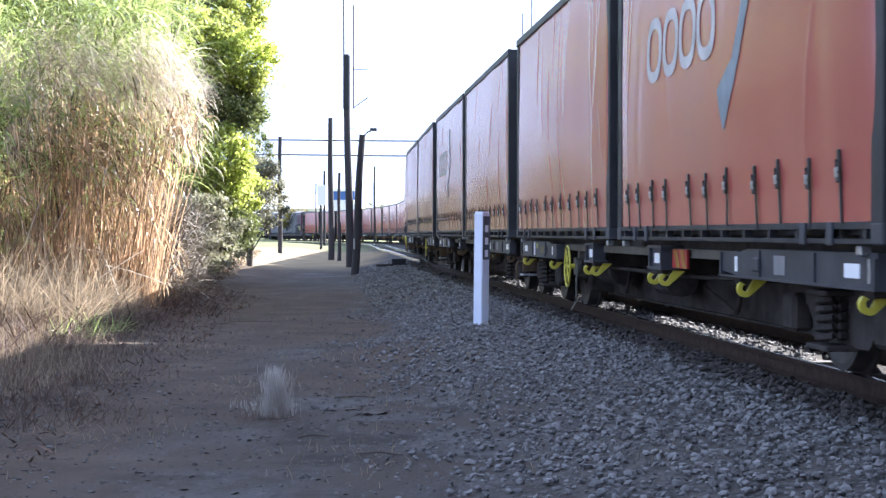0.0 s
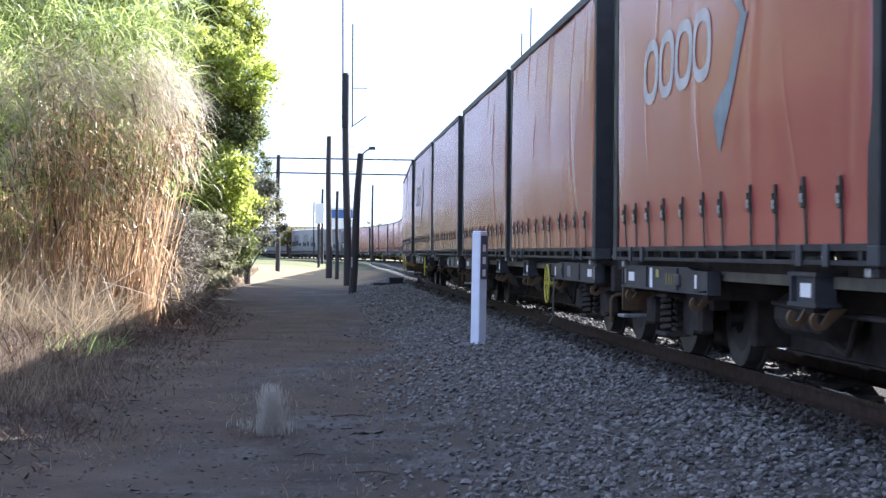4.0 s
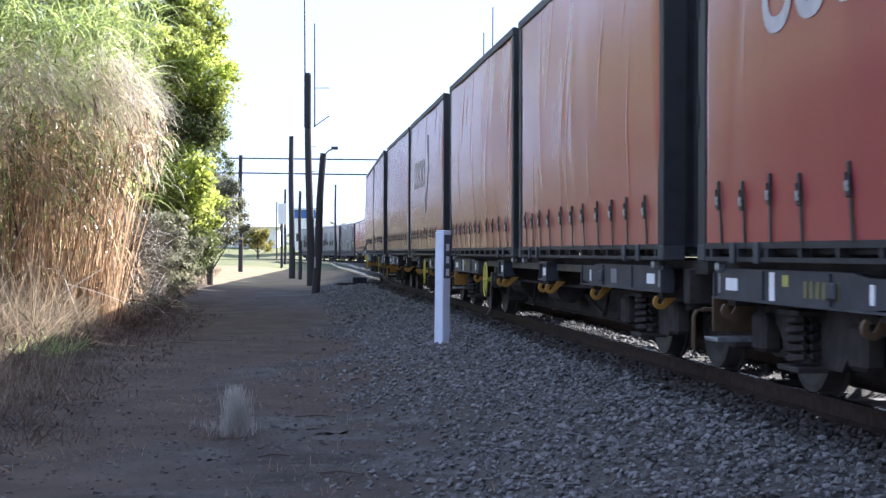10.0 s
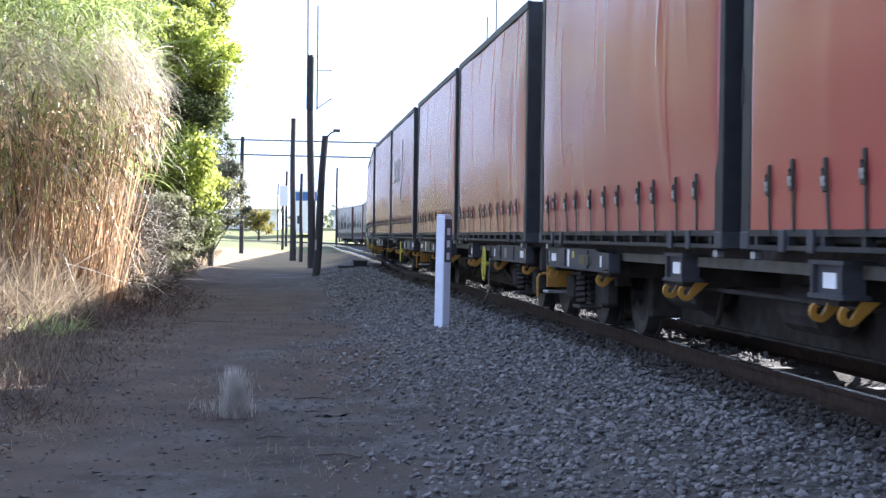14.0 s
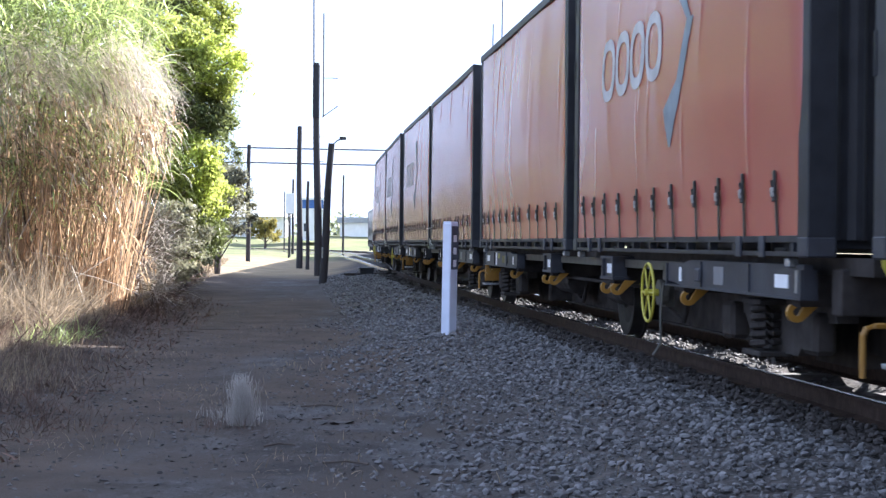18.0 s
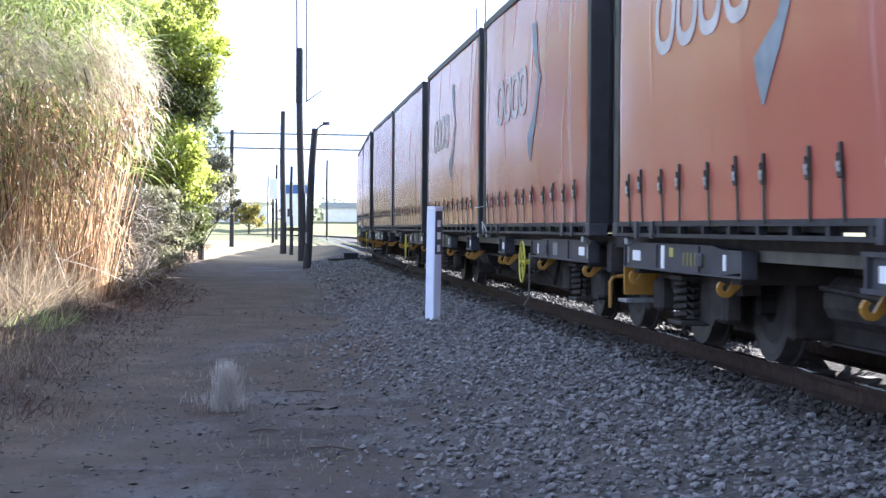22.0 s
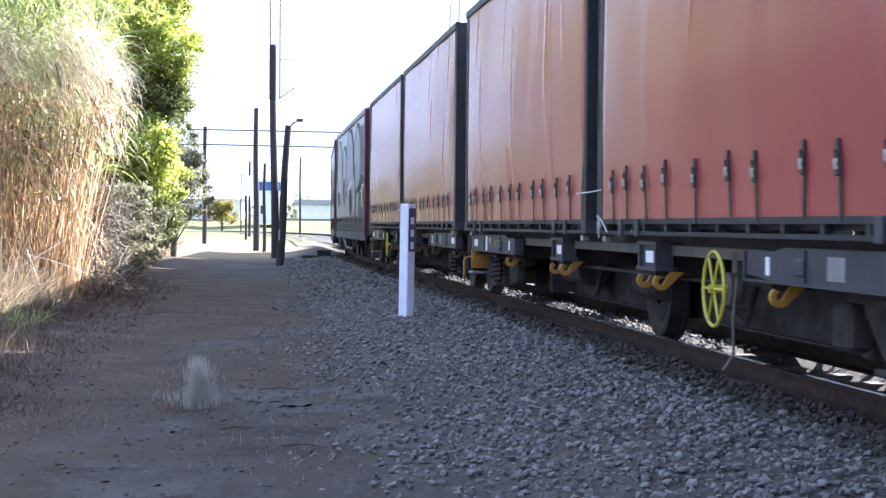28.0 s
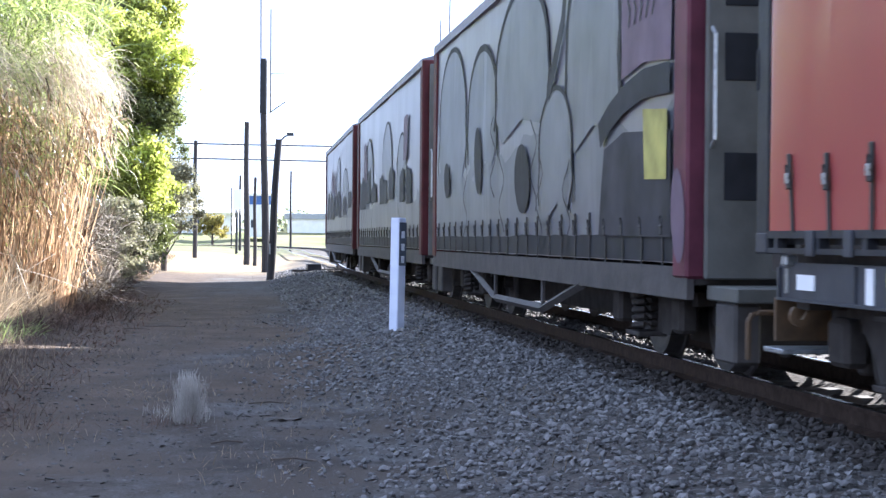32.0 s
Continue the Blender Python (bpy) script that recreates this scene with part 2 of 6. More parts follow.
# the ground: dirt path, gravelly shoulder, dry verge, far grass
def ground_material():
    m = bpy.data.materials.new("ground_dirt")
    m.use_nodes = True
    n, l = m.node_tree.nodes, m.node_tree.links
    b = n["Principled BSDF"]
    b.inputs["Roughness"].default_value = 0.95
    b.inputs["Specular IOR Level"].default_value = 0.2
    co = n.new("ShaderNodeTexCoord").outputs["Object"]

    along = n.new("ShaderNodeMapping")
    along.inputs["Rotation"].default_value = (0, 0, radians(-6))
    along.inputs["Scale"].default_value = (1.0, 0.38, 1.0)
    l.new(co, along.inputs["Vector"])

    def noise_at(scale, detail=8, rough=0.6, lengthwise=False):
        z = n.new("ShaderNodeTexNoise")
        z.inputs["Scale"].default_value, z.inputs["Detail"].default_value = scale, detail
        z.inputs["Roughness"].default_value = rough
        l.new(along.outputs["Vector"] if lengthwise else co, z.inputs["Vector"])
        return z.outputs["Fac"]

    def mixed(fac, a, c):
        x = n.new("ShaderNodeMix")
        x.data_type = "RGBA"
        for i, v in ((0, fac), (6, a), (7, c)):
            if hasattr(v, "default_value"):
                l.new(v, x.inputs[i])
            else:
                x.inputs[i].default_value = v
        return x.outputs[2]

    def ranged(v, lo, hi):
        r = n.new("ShaderNodeMapRange")
        r.inputs["From Min"].default_value, r.inputs["From Max"].default_value = lo, hi
        l.new(v, r.inputs["Value"])
        return r.outputs["Result"]

    vor = n.new("ShaderNodeTexVoronoi")
    vor.inputs["Scale"].default_value = 26
    l.new(co, vor.inputs["Vector"])
    zone = n.new("ShaderNodeVertexColor")
    zone.layer_name = "zone"
    sep = n.new("ShaderNodeSeparateColor")
    l.new(zone.outputs["Color"], sep.inputs[0])
    dirt = mixed(ranged(noise_at(0.8, 8, 0.6, True), 0.42, 0.58), (0.054, 0.043, 0.036, 1), (0.106, 0.102, 0.099, 1))
    dirt = mixed(ranged(noise_at(2.6, 10, 0.75, True), 0.48, 0.62), dirt, (0.052, 0.040, 0.033, 1))
    dirt = mixed(ranged(noise_at(11.0, 6, 0.7, True), 0.56, 0.70), dirt, (0.16, 0.148, 0.14, 1))
    dirt = mixed(ranged(noise_at(40), 0.58, 0.80), dirt, (0.17, 0.158, 0.148, 1))
    dirt = mixed(ranged(noise_at(55, 4, 0.6), 0.58, 0.66), dirt, (0.035, 0.028, 0.024, 1))
    dirt = mixed(ranged(noise_at(17, 8, 0.75), 0.56, 0.68), dirt, (0.060, 0.048, 0.040, 1))
    dirt = mixed(ranged(noise_at(0.42, 5, 0.55), 0.50, 0.58), dirt, (0.070, 0.055, 0.045, 1))
    dirt = mixed(ranged(noise_at(1.3, 10, 0.72), 0.53, 0.60), dirt, (0.042, 0.034, 0.030, 1))
    dirt = mixed(ranged(noise_at(30, 5, 0.8), 0.62, 0.70), dirt, (0.16, 0.152, 0.148, 1))
    dirt = mixed(ranged(noise_at(22, 6, 0.8), 0.60, 0.67), dirt, (0.030, 0.025, 0.022, 1))
    stones = mixed(ranged(vor.outputs["Distance"], 0.0, 0.5), (0.14, 0.135, 0.13, 1), (0.04, 0.037, 0.034, 1))
    stones = mixed(ranged(noise_at(9), 0.4, 0.7), stones, (0.11, 0.095, 0.085, 1))
    verge = mixed(ranged(noise_at(1.2), 0.35, 0.65), (0.050, 0.035, 0.026, 1), (0.095, 0.068, 0.049, 1))
    grass = mixed(ranged(noise_at(0.15), 0.35, 0.65), (0.095, 0.125, 0.04, 1), (0.19, 0.17, 0.09, 1))
    c = mixed(sep.outputs[0], dirt, stones)
    c = mixed(sep.outputs[1], c, verge)
    c = mixed(sep.outputs[2], c, grass)
    # pale colour for the added bounce ground and the sunlit look of the path's end
    straw = mixed(ranged(noise_at(0.6), 0.35, 0.65), (0.30, 0.225, 0.135, 1), (0.20, 0.15, 0.085, 1))
    c = mixed(zone.outputs["Alpha"], c, straw)
    l.new(c, b.inputs["Base Color"])
    bp = n.new("ShaderNodeBump")
    bp.inputs["Strength"].default_value, bp.inputs["Distance"].default_value = 0.8, 0.03
    l.new(noise_at(24, 10, 0.7), bp.inputs["Height"])
    l.new(bp.outputs["Normal"], b.inputs["Normal"])
    return m


# ---- mesh helpers ----
def part(name, bm, material, parent=None, label="", at=None, smooth_faces=False):
    me = bpy.data.meshes.new(name)
    if smooth_faces:
        for f in bm.faces:
            f.smooth = True
    bm.to_mesh(me)
    bm.free()
    me.materials.append(material)
    ob = new(name, me)
    if parent is not None:
        ob.parent = parent
    if at is not None:
        ob.matrix_local = at
    return tagged(ob, label)


def again(ob, m, name=None):
    """Another piece on the same mesh, under the same thing."""
    o = new(name or ob.name.split(".")[0], ob.data)
    o.parent = ob.parent
    o.matrix_local = m
    for key in ob.keys():
        if key in ("label", "group", "category", "kind"):
            o[key] = ob[key]
    return o


def thing(name, label, category, group="", m=None):
    ob = new(name)
    ob.empty_display_size = 0.2
    if m is not None:
        ob.matrix_world = m
    return tagged(ob, label, category, group)


def box(bm, x0, x1, y0, y1, z0, z1, bevel=0.0):
    q = bmesh.ops.create_cube(bm, size=1.0)["verts"]
    for v in q:
        v.co = Vector(((x0 + x1) / 2 + v.co.x * (x1 - x0), (y0 + y1) / 2 + v.co.y * (y1 - y0), (z0 + z1) / 2 + v.co.z * (z1 - z0)))
    if bevel:
        es = list({e for v in q for e in v.link_edges})
        bmesh.ops.bevel(bm, geom=es, offset=bevel, segments=1, affect="EDGES")


def boxes(*dims, bevel=0.0):
    bm = bmesh.new()
    for d in dims:
        box(bm, *d, bevel=bevel)
    return bm


def rod(bm, a, b, r0, r1=None, n=8):
    a, b = Vector(a), Vector(b)
    r1 = r0 if r1 is None else r1
    q = bmesh.ops.create_cone(bm, cap_ends=True, segments=n, radius1=r0, radius2=r1, depth=(b - a).length)["verts"]
    m = Matrix.Translation((a + b) / 2) @ (b - a).to_track_quat("Z", "Y").to_matrix().to_4x4()
    bmesh.ops.transform(bm, matrix=m, verts=q)


def tube(bm, pts, r, n=6, radii=None):
    """A round bar swept along points, in one piece."""
    P = [Vector(p) for p in pts]
    closed = (P[0] - P[-1]).length < 1e-5
    if closed:
        P = P[:-1]
    k = len(P)
    rings = []
    for i, p in enumerate(P):
        a = P[(i - 1) % k] if closed or i else P[0]
        b = P[(i + 1) % k] if closed or i < k - 1 else P[-1]
        d = (b - a).normalized()
        ref = Vector((0, 1, 0)) if abs(d.y) < 0.9 else Vector((1, 0, 0))
        e1 = d.cross(ref).normalized()
        e2 = d.cross(e1)
        rr = radii[i] if radii else r
        rings.append([bm.verts.new(p + (e1 * math.cos(2 * math.pi * q / n) + e2 * math.sin(2 * math.pi * q / n)) * rr) for q in range(n)])
    for i in range(k if closed else k - 1):
        A, B = rings[i], rings[(i + 1) % k]
        for q in range(n):
            bm.faces.new((A[q], A[(q + 1) % n], B[(q + 1) % n], B[q]))
    if not closed:
        bm.faces.new(rings[0][::-1])
        bm.faces.new(rings[-1])
    bmesh.ops.recalc_face_normals(bm, faces=bm.faces)


def prism(bm, outline, x0, x1, axis="x"):
    """An outline in the two other axes, drawn out from x0 to x1."""
    def at(p, h):
        return {"x": (h, p[0], p[1]), "y": (p[0], h, p[1]), "z": (p[0], p[1], h)}[axis]
    a = [bm.verts.new(at(p, x0)) for p in outline]
    b = [bm.verts.new(at(p, x1)) for p in outline]
    k = len(outline)
    bm.faces.new(a)
    bm.faces.new(b[::-1])
    for i in range(k):
        bm.faces.new((a[i], b[i], b[(i + 1) % k], a[(i + 1) % k]))
    bmesh.ops.recalc_face_normals(bm, faces=bm.faces)


def raw(name, verts, faces, material, parent=None, label="", smooth_faces=False, kind=""):
    me = bpy.data.meshes.new(name)
    me.from_pydata(verts, [], faces)
    me.materials.append(material)
    if smooth_faces:
        me.polygons.foreach_set("use_smooth", [True] * len(me.polygons))
    ob = new(name, me)
    if parent is not None:
        ob.parent = parent
    return tagged(ob, label, kind=kind)


# ---- ground ----
def build_ground():
    def steps(lim, near, fine, grow):
        v, out = 0.0, [0.0]
        st = fine
        while v < lim:
            st = fine if v < near else st * grow
            v += st
            out.append(v)
        return out
    right = steps(900, 9, 0.35, 1.16)
    left = steps(900, 14, 0.35, 1.16)
    xs = np.array([-a for a in left[::-1]] + right[1:])
    ahead = steps(1500, 60, 0.5, 1.12)
    back = steps(900, 10, 1.0, 1.3)
    ys = np.array([-a for a in back[::-1]] + ahead[1:])
    X, Y = np.meshgrid(xs, ys)
    Z = ground_z(X, Y)
    nx, ny = len(xs), len(ys)
    verts = np.stack([X.ravel(), Y.ravel(), Z.ravel()], 1).tolist()
    faces = [(j * nx + i, j * nx + i + 1, (j + 1) * nx + i + 1, (j + 1) * nx + i) for j in range(ny - 1) for i in range(nx - 1)]
    g = raw("ground", verts, faces, ground_material(), smooth_faces=True)
    u, s = track_coords(X.ravel(), Y.ravel())
    r = np.hypot(X.ravel(), Y.ravel())
    jit = np.array([0.9 * noise.noise((a * 0.45, b * 0.12, 1.7)) + 0.3 * noise.noise((a * 1.3, b * 0.35, 4.1)) for a, b in zip(X.ravel(), Y.ravel())])
    a = (1 - smooth(2.3, 3.4, np.abs(u) + jit))
    v = smooth(4.4, 6.0, u + jit) * (1 - smooth(120, 160, r))
    # worn brown patches of leaf litter on the path
    for px_, py_, rx_, ry_ in ((-4.2, 27.5, 2.0, 11.0), (-3.4, 19.5, 1.5, 4.5), (-1.45, 14.4, 0.9, 1.7), (-3.6, 14.0, 1.3, 2.8), (-2.0, 22.0, 0.8, 2.6), (-0.9, 18.0, 0.6, 1.8), (-2.6, 10.2, 0.6, 0.8), (-3.3, 11.2, 0.9, 1.3), (-2.5, 13.0, 0.5, 1.5), (-0.75, 12.2, 0.45, 0.35)):
        d = np.hypot((X.ravel() - px_) / rx_, (Y.ravel() - py_) / ry_) + 0.45 * jit
        v = np.maximum(v, 0.9 * (1 - smooth(0.65, 1.15, d)))
    w = np.maximum(smooth(200, 240, r), smooth(62, 95, r) * smooth(3.0, 5.0, u + jit))
    w = np.maximum(w, smooth(1.9, 2.6, -u))
    # pale straw: unseen ground added at the near left to bounce light on the train, and the path's pale end, begun
    # where the sun falls so it looks lit
    dry = np.maximum(smooth(8.2, 9.4, u) * (1 - smooth(11, 16, s)), smooth(54, 68, s + 4 * jit) * (1 - smooth(105, 125, s)) * smooth(2.0, 3.6, u + jit) * (1 - smooth(11, 15, u)))
    layer = g.data.color_attributes.new("zone", "FLOAT_COLOR", "POINT")
    layer.data.foreach_set("color", np.stack([a, v, w, dry], 1).ravel())
    return tagged(g, "grey-brown dirt path with gravel shoulder and dry verge", "ground", kind="structure")


build_ground()


# ---- track: rails, sleepers ----
def swept(name, section, left, s0, s1, step, material, parent, z0):
    ss = np.arange(s0, s1 + 0.01, step)
    k = len(section)
    verts, faces = [], []
    for s in ss:
        for dy, dz in section:
            x, y, _ = on_line(s, left + dy)
            verts.append((x, y, z0 + dz))
    for i in range(len(ss) - 1):
        for j in range(k):
            faces.append((i * k + j, i * k + (j + 1) % k, (i + 1) * k + (j + 1) % k, (i + 1) * k + j))
    return raw(name, verts, faces, material, parent)


def build_track(name, left, s0, s1, label):
    tr = thing(name, label, "railway track")
    tagged(tr, kind="structure")
    for side in (0.568, -0.568):
        sec = [(-0.065, -0.15), (-0.065, -0.14), (-0.01, -0.12), (-0.01, -0.035), (-0.034, -0.03), (-0.034, -0.005),
               (0.034, -0.005), (0.034, -0.03), (0.01, -0.035), (0.01, -0.12), (0.065, -0.14), (0.065, -0.15)]
        r = swept("rail", sec, left + side, s0, s1, 2.0, M["rail"], tr, RAIL)
        swept("rail_head", [(-0.028, -0.006), (-0.022, 0.0), (0.022, 0.0), (0.028, -0.006)], left + side, s0, s1, 2.0, M["railtop"], r, RAIL)
    bm = bmesh.new()
    prism(bm, [(-0.11, -0.2), (0.11, -0.2), (0.09, -0.02), (-0.09, -0.02)], -1.05, 1.05, "y")
    first = None
    for s in np.arange(s0 + 0.3, s1, 0.65):
        if not -8 < s < 110:
            continue
        x, y, th = on_line(s, left)
        m = pose(x, y, RAIL - (0.145 if s > 13.3 else 0.20), 0, 0, math.degrees(th) + 90)
        if first is None:
            first = part("sleeper", bm, M["sleeper"], tr, "", m)
        else:
            again(first, m)
    return tr


build_track("main_track", 0.0, -120, 300, "rusty steel rails with bright heads on buried sleepers")

# ---- the train ----
PITCH = 15.757                    # one flat wagon over its couplers
FIRST = -72.9
DECK = 0.91                       # deck height above the rails
BOX_LEN = 7.17


def curtain_fn(seed, length, bulge=0.07, fold=0.32):
    """How far a hanging curtain stands out at x along and h (0 to 1) up it."""
    rng = np.random.RandomState(seed)
    k = fold / 0.32
    folds = [(rng.uniform(0, length), rng.uniform(-0.3, 0.3), rng.uniform(0.06, 0.18), k * rng.uniform(0.002, 0.005) * rng.choice((1, -1)), rng.uniform(0.3, 1.0),
              rng.uniform(0.3, 0.8)) for _ in range(5)]
    # short sharp creases, nearly upright, most of them high on the sheet
    folds += [(rng.uniform(0.2, length - 0.2), rng.uniform(-0.10, 0.40), rng.uniform(0.020, 0.034), k * rng.uniform(0.003, 0.008), 1 - 0.75 * rng.rand() ** 1.3,
               rng.uniform(0.07, 0.26)) for _ in range(10)]

    def out(x, h):
        y = bulge * math.sin(math.pi * max(h, 0.0) ** 0.8) * min(1.0, h / 0.35) ** 0.8 * max(0.0, math.sin(math.pi * min(max(x / length, 0.0), 1.0))) ** 0.4
        y += k * (0.016 * noise.noise((x * 0.55, h * 1.1, seed * 3.1)) + 0.004 * noise.noise((x * 1.6, h * 2.6, seed * 1.7)))
        for fx, slope, w, a, c, span in folds:
            d = (x - fx - slope * (h - 0.5) * 2) / w
            if abs(d) < 3:
                y += a * math.exp(-d * d) * math.exp(-((h - c) / span) ** 2)
        return y
    return out


def curtain_mesh(seed, length, height, nx=330, nz=34, bulge=0.07, fold=0.32):
    """A hanging curtain in x, z with folds and a wavy hem; y is outwards."""
    fn = curtain_fn(seed, length, bulge, fold)
    verts, faces = [], []
    for j in range(nz + 1):
        h = j / nz
        for i in range(nx + 1):
            x = i / nx * length
            z = h * height + (0.004 * abs(math.sin(i / nx * math.pi * 12)) if j == 0 else 0.0)
            verts.append((x, fn(x, h), z))
    k = nx + 1
    for j in range(nz):
        for i in range(nx):
            faces.append((j * k + i, j * k + i + 1, (j + 1) * k + i + 1, (j + 1) * k + i))
    me = bpy.data.meshes.new("curtain")
    me.from_pydata(verts, [], faces)
    me.polygons.foreach_set("use_smooth", [True] * len(me.polygons))
    return me


def lay_on(bm, fn, x0, z0, height, lift, mirror=False, cuts=3):
    """Bends a flat print on to a curtain."""
    if cuts:
        bmesh.ops.subdivide_edges(bm, edges=bm.edges, cuts=cuts, use_grid_fill=True)
    for v in bm.verts:
        x = (x0 - v.co.x) if mirror else (v.co.x - x0)
        v.co.y = fn(x, min(max((v.co.z - z0) / height, 0.0), 1.0)) + lift
    return bm


CURTAIN_H = 2.76
CURTAIN_L, CURTAIN_X0, CURTAIN_X1 = 6.88, -3.50, 3.38
BUCKLE_X = (3.00, 2.53, 1.97, 1.43, 0.69, 0.06, -0.51, -1.24, -1.77, -2.37, -2.97)
CURTAINS = []
for seed in range(6):
    me = curtain_mesh(seed, CURTAIN_L, CURTAIN_H)
    me.materials.append(M["curtain"])
    CURTAINS.append(me)


def buckle_mesh():
    bm = bmesh.new()
    box(bm, -0.016, 0.016, 0.0, 0.006, -0.30, 0.02)
    box(bm, -0.030, 0.030, 0.004, 0.022, -0.06, 0.06, bevel=0.006)
    box(bm, -0.022, 0.022, 0.0, 0.012, 0.05, 0.135, bevel=0.004)
    rod(bm, (-0.036, 0.02, 0.0), (0.036, 0.02, 0.0), 0.009, n=6)
    rod(bm, (0.0, 0.020, 0.02), (0.0, 0.024, 0.075), 0.008, n=6)
    me = bpy.data.meshes.new("buckle_strap")
    bm.to_mesh(me)
    bm.free()
    me.materials.append(M["strap"])
    return me


BUCKLE = buckle_mesh()
bm = boxes((-0.024, 0.024, 0.018, 0.03, -0.03, 0.03), bevel=0.004)
TONGUE = bpy.data.meshes.new("buckle_plate")
bm.to_mesh(TONGUE)
bm.free()
TONGUE.materials.append(M["silver"])


def flat_shape(outline, y, hole=None):
    """A thin flat print in x, z at y."""
    bm = bmesh.new()
    if hole is None:
        vs = [bm.verts.new((a, y, b)) for a, b in outline]
        bm.faces.new(vs)
        bmesh.ops.triangulate(bm, faces=bm.faces)
    else:
        o = [bm.verts.new((a, y, b)) for a, b in outline]
        h = [bm.verts.new((a, y, b)) for a, b in hole]
        k = len(o)
        for i in range(k):
            bm.faces.new((o[i], o[(i + 1) % k], h[(i + 1) % k], h[i]))
    for f in bm.faces:
        if f.normal.y < 0:
            f.normal_flip()
    return bm


def rounded(cx, cz, w, h, n=24, power=3.0, lean=0.0):
    out = []
    for i in range(n):
        a = 2 * math.pi * i / n
        c, s_ = math.cos(a), math.sin(a)
        x = abs(c) ** (2 / power) * math.copysign(1, c) * w
        z = abs(s_) ** (2 / power) * math.copysign(1, s_) * h
        out.append((cx + x + lean * z, cz + z))
    return out


def build_container(kind, seed, label):
    """A curtain-sided container; x along, +y the side by the path, z from its base."""
    L, Wd = BOX_LEN, SIDE
    base_h, top = 0.127, 2.925
    c = thing("curtain_container", label, "container", "curtain-sided containers on the train")
    part("base_frame", boxes((-L / 2, L / 2, Wd - 0.07, Wd - 0.002, 0.0, 0.030), (-L / 2, L / 2, Wd - 0.07, Wd - 0.002, 0.085, base_h),
                             *[(x - 0.03, x + 0.03, Wd - 0.066, Wd - 0.008, 0.028, 0.087) for x in np.linspace(-L / 2 + 0.3, L / 2 - 0.3, 12)],
                             (-L / 2, L / 2, -Wd, -Wd + 0.07, 0.0, base_h), (-L / 2 + 0.1, L / 2 - 0.1, -Wd + 0.05, Wd - 0.09, 0.05, 0.11)), M["dark"], c)
    pocket = part("fork_pocket", boxes((-0.05, 0.05, Wd - 0.004, Wd + 0.014, -0.012, 0.125), bevel=0.004), M["grey"], c, "", pose(-2.75, 0, 0))
    for x in (-2.25, 2.25, 2.75):
        again(pocket, pose(x, 0, 0))
    end = bmesh.new()
    # corrugated end
    n_c = 14
    pts = []
    for i in range(n_c * 4 + 1):
        y = -Wd + 0.1 + (2 * Wd - 0.2) * i / (n_c * 4)
        pts.append((y, 0.0 if (i // 2) % 2 else 0.035))
    vs = [[end.verts.new((d, y, z)) for y, d in pts] for z in (0.1, top - 0.05)]
    for i in range(len(pts) - 1):
        end.faces.new((vs[0][i], vs[0][i + 1], vs[1][i + 1], vs[1][i]))
    e0 = part("end_wall", end, M["dark"], c, "", pose(-L / 2 + 0.03, 0, 0))
    again(e0, pose(L / 2 - 0.065, 0, 0))
    post = part("corner_post", boxes((-0.09, 0.09, -0.09, 0.09, 0.0, top + 0.02), bevel=0.008), M["dark"], c, "", pose(-L / 2 + 0.09, Wd - 0.09, 0))
    for x, y in ((L / 2 - 0.09, Wd - 0.09), (-L / 2 + 0.09, -Wd + 0.09), (L / 2 - 0.09, -Wd + 0.09)):
        again(post, pose(x, y, 0))
    la = part("latch", boxes((-0.03, 0.006, -0.03, 0.006, 0.0, 0.24), bevel=0.003), M["ink"], c, "", pose(L / 2, Wd, 0.95))
    for z in (1.75, 2.45):
        again(la, pose(L / 2, Wd, z))
    cast = part("corner_casting", boxes((-0.09, 0.09, -0.09, 0.09, -0.005, 0.12), bevel=0.01), M["grey"], c, "", pose(-L / 2 + 0.086, Wd - 0.085, 0))
    for x, y in ((L / 2 - 0.086, Wd - 0.085),):
        again(cast, pose(x, y, 0))
    part("roof", boxes((-L / 2 + 0.02, L / 2 - 0.02, -Wd + 0.03, Wd - 0.03, top - 0.06, top + 0.015)), M["roofm"], c)
    part("top_rail", boxes((-L / 2, L / 2, Wd - 0.05, Wd + 0.012, top - 0.075, top + 0.03), (-L / 2, L / 2, -Wd - 0.012, -Wd + 0.05, top - 0.075, top + 0.03),
                           bevel=0.01), M["grey"], c)
    cur = new("curtain", CURTAINS[seed % 6])
    cur.parent = c
    cur.matrix_local = pose(CURTAIN_X0, Wd - 0.01, base_h - 0.005) if seed % 2 else Matrix.Translation((CURTAIN_X1, Wd - 0.01, base_h - 0.005)) @ Matrix.Diagonal((-1, 1, 1, 1))
    far = part("far_curtain", boxes((-3.38, 3.38, -Wd + 0.0, -Wd + 0.02, base_h, top - 0.06)), M["curtain"], c)
    fn, mir = curtain_fn(seed % 6, CURTAIN_L), not seed % 2
    x0 = CURTAIN_X1 if mir else CURTAIN_X0
    for i, x in enumerate(BUCKLE_X):
        x += 0.03 * math.sin(i * 2.7 + seed)
        bk = new("buckle_strap", BUCKLE)
        bk.parent = c
        hb = (0.40 - base_h) / CURTAIN_H
        yb = fn((x0 - x) if mir else (x - x0), hb)
        bk.matrix_local = pose(x, Wd - 0.002 + yb, 0.405 + 0.012 * math.sin(i * 3.3 + seed), -2, 4 * math.sin(i * 1.9 + seed), 0)
        tg = new("buckle_plate", TONGUE)
        tg.parent = bk
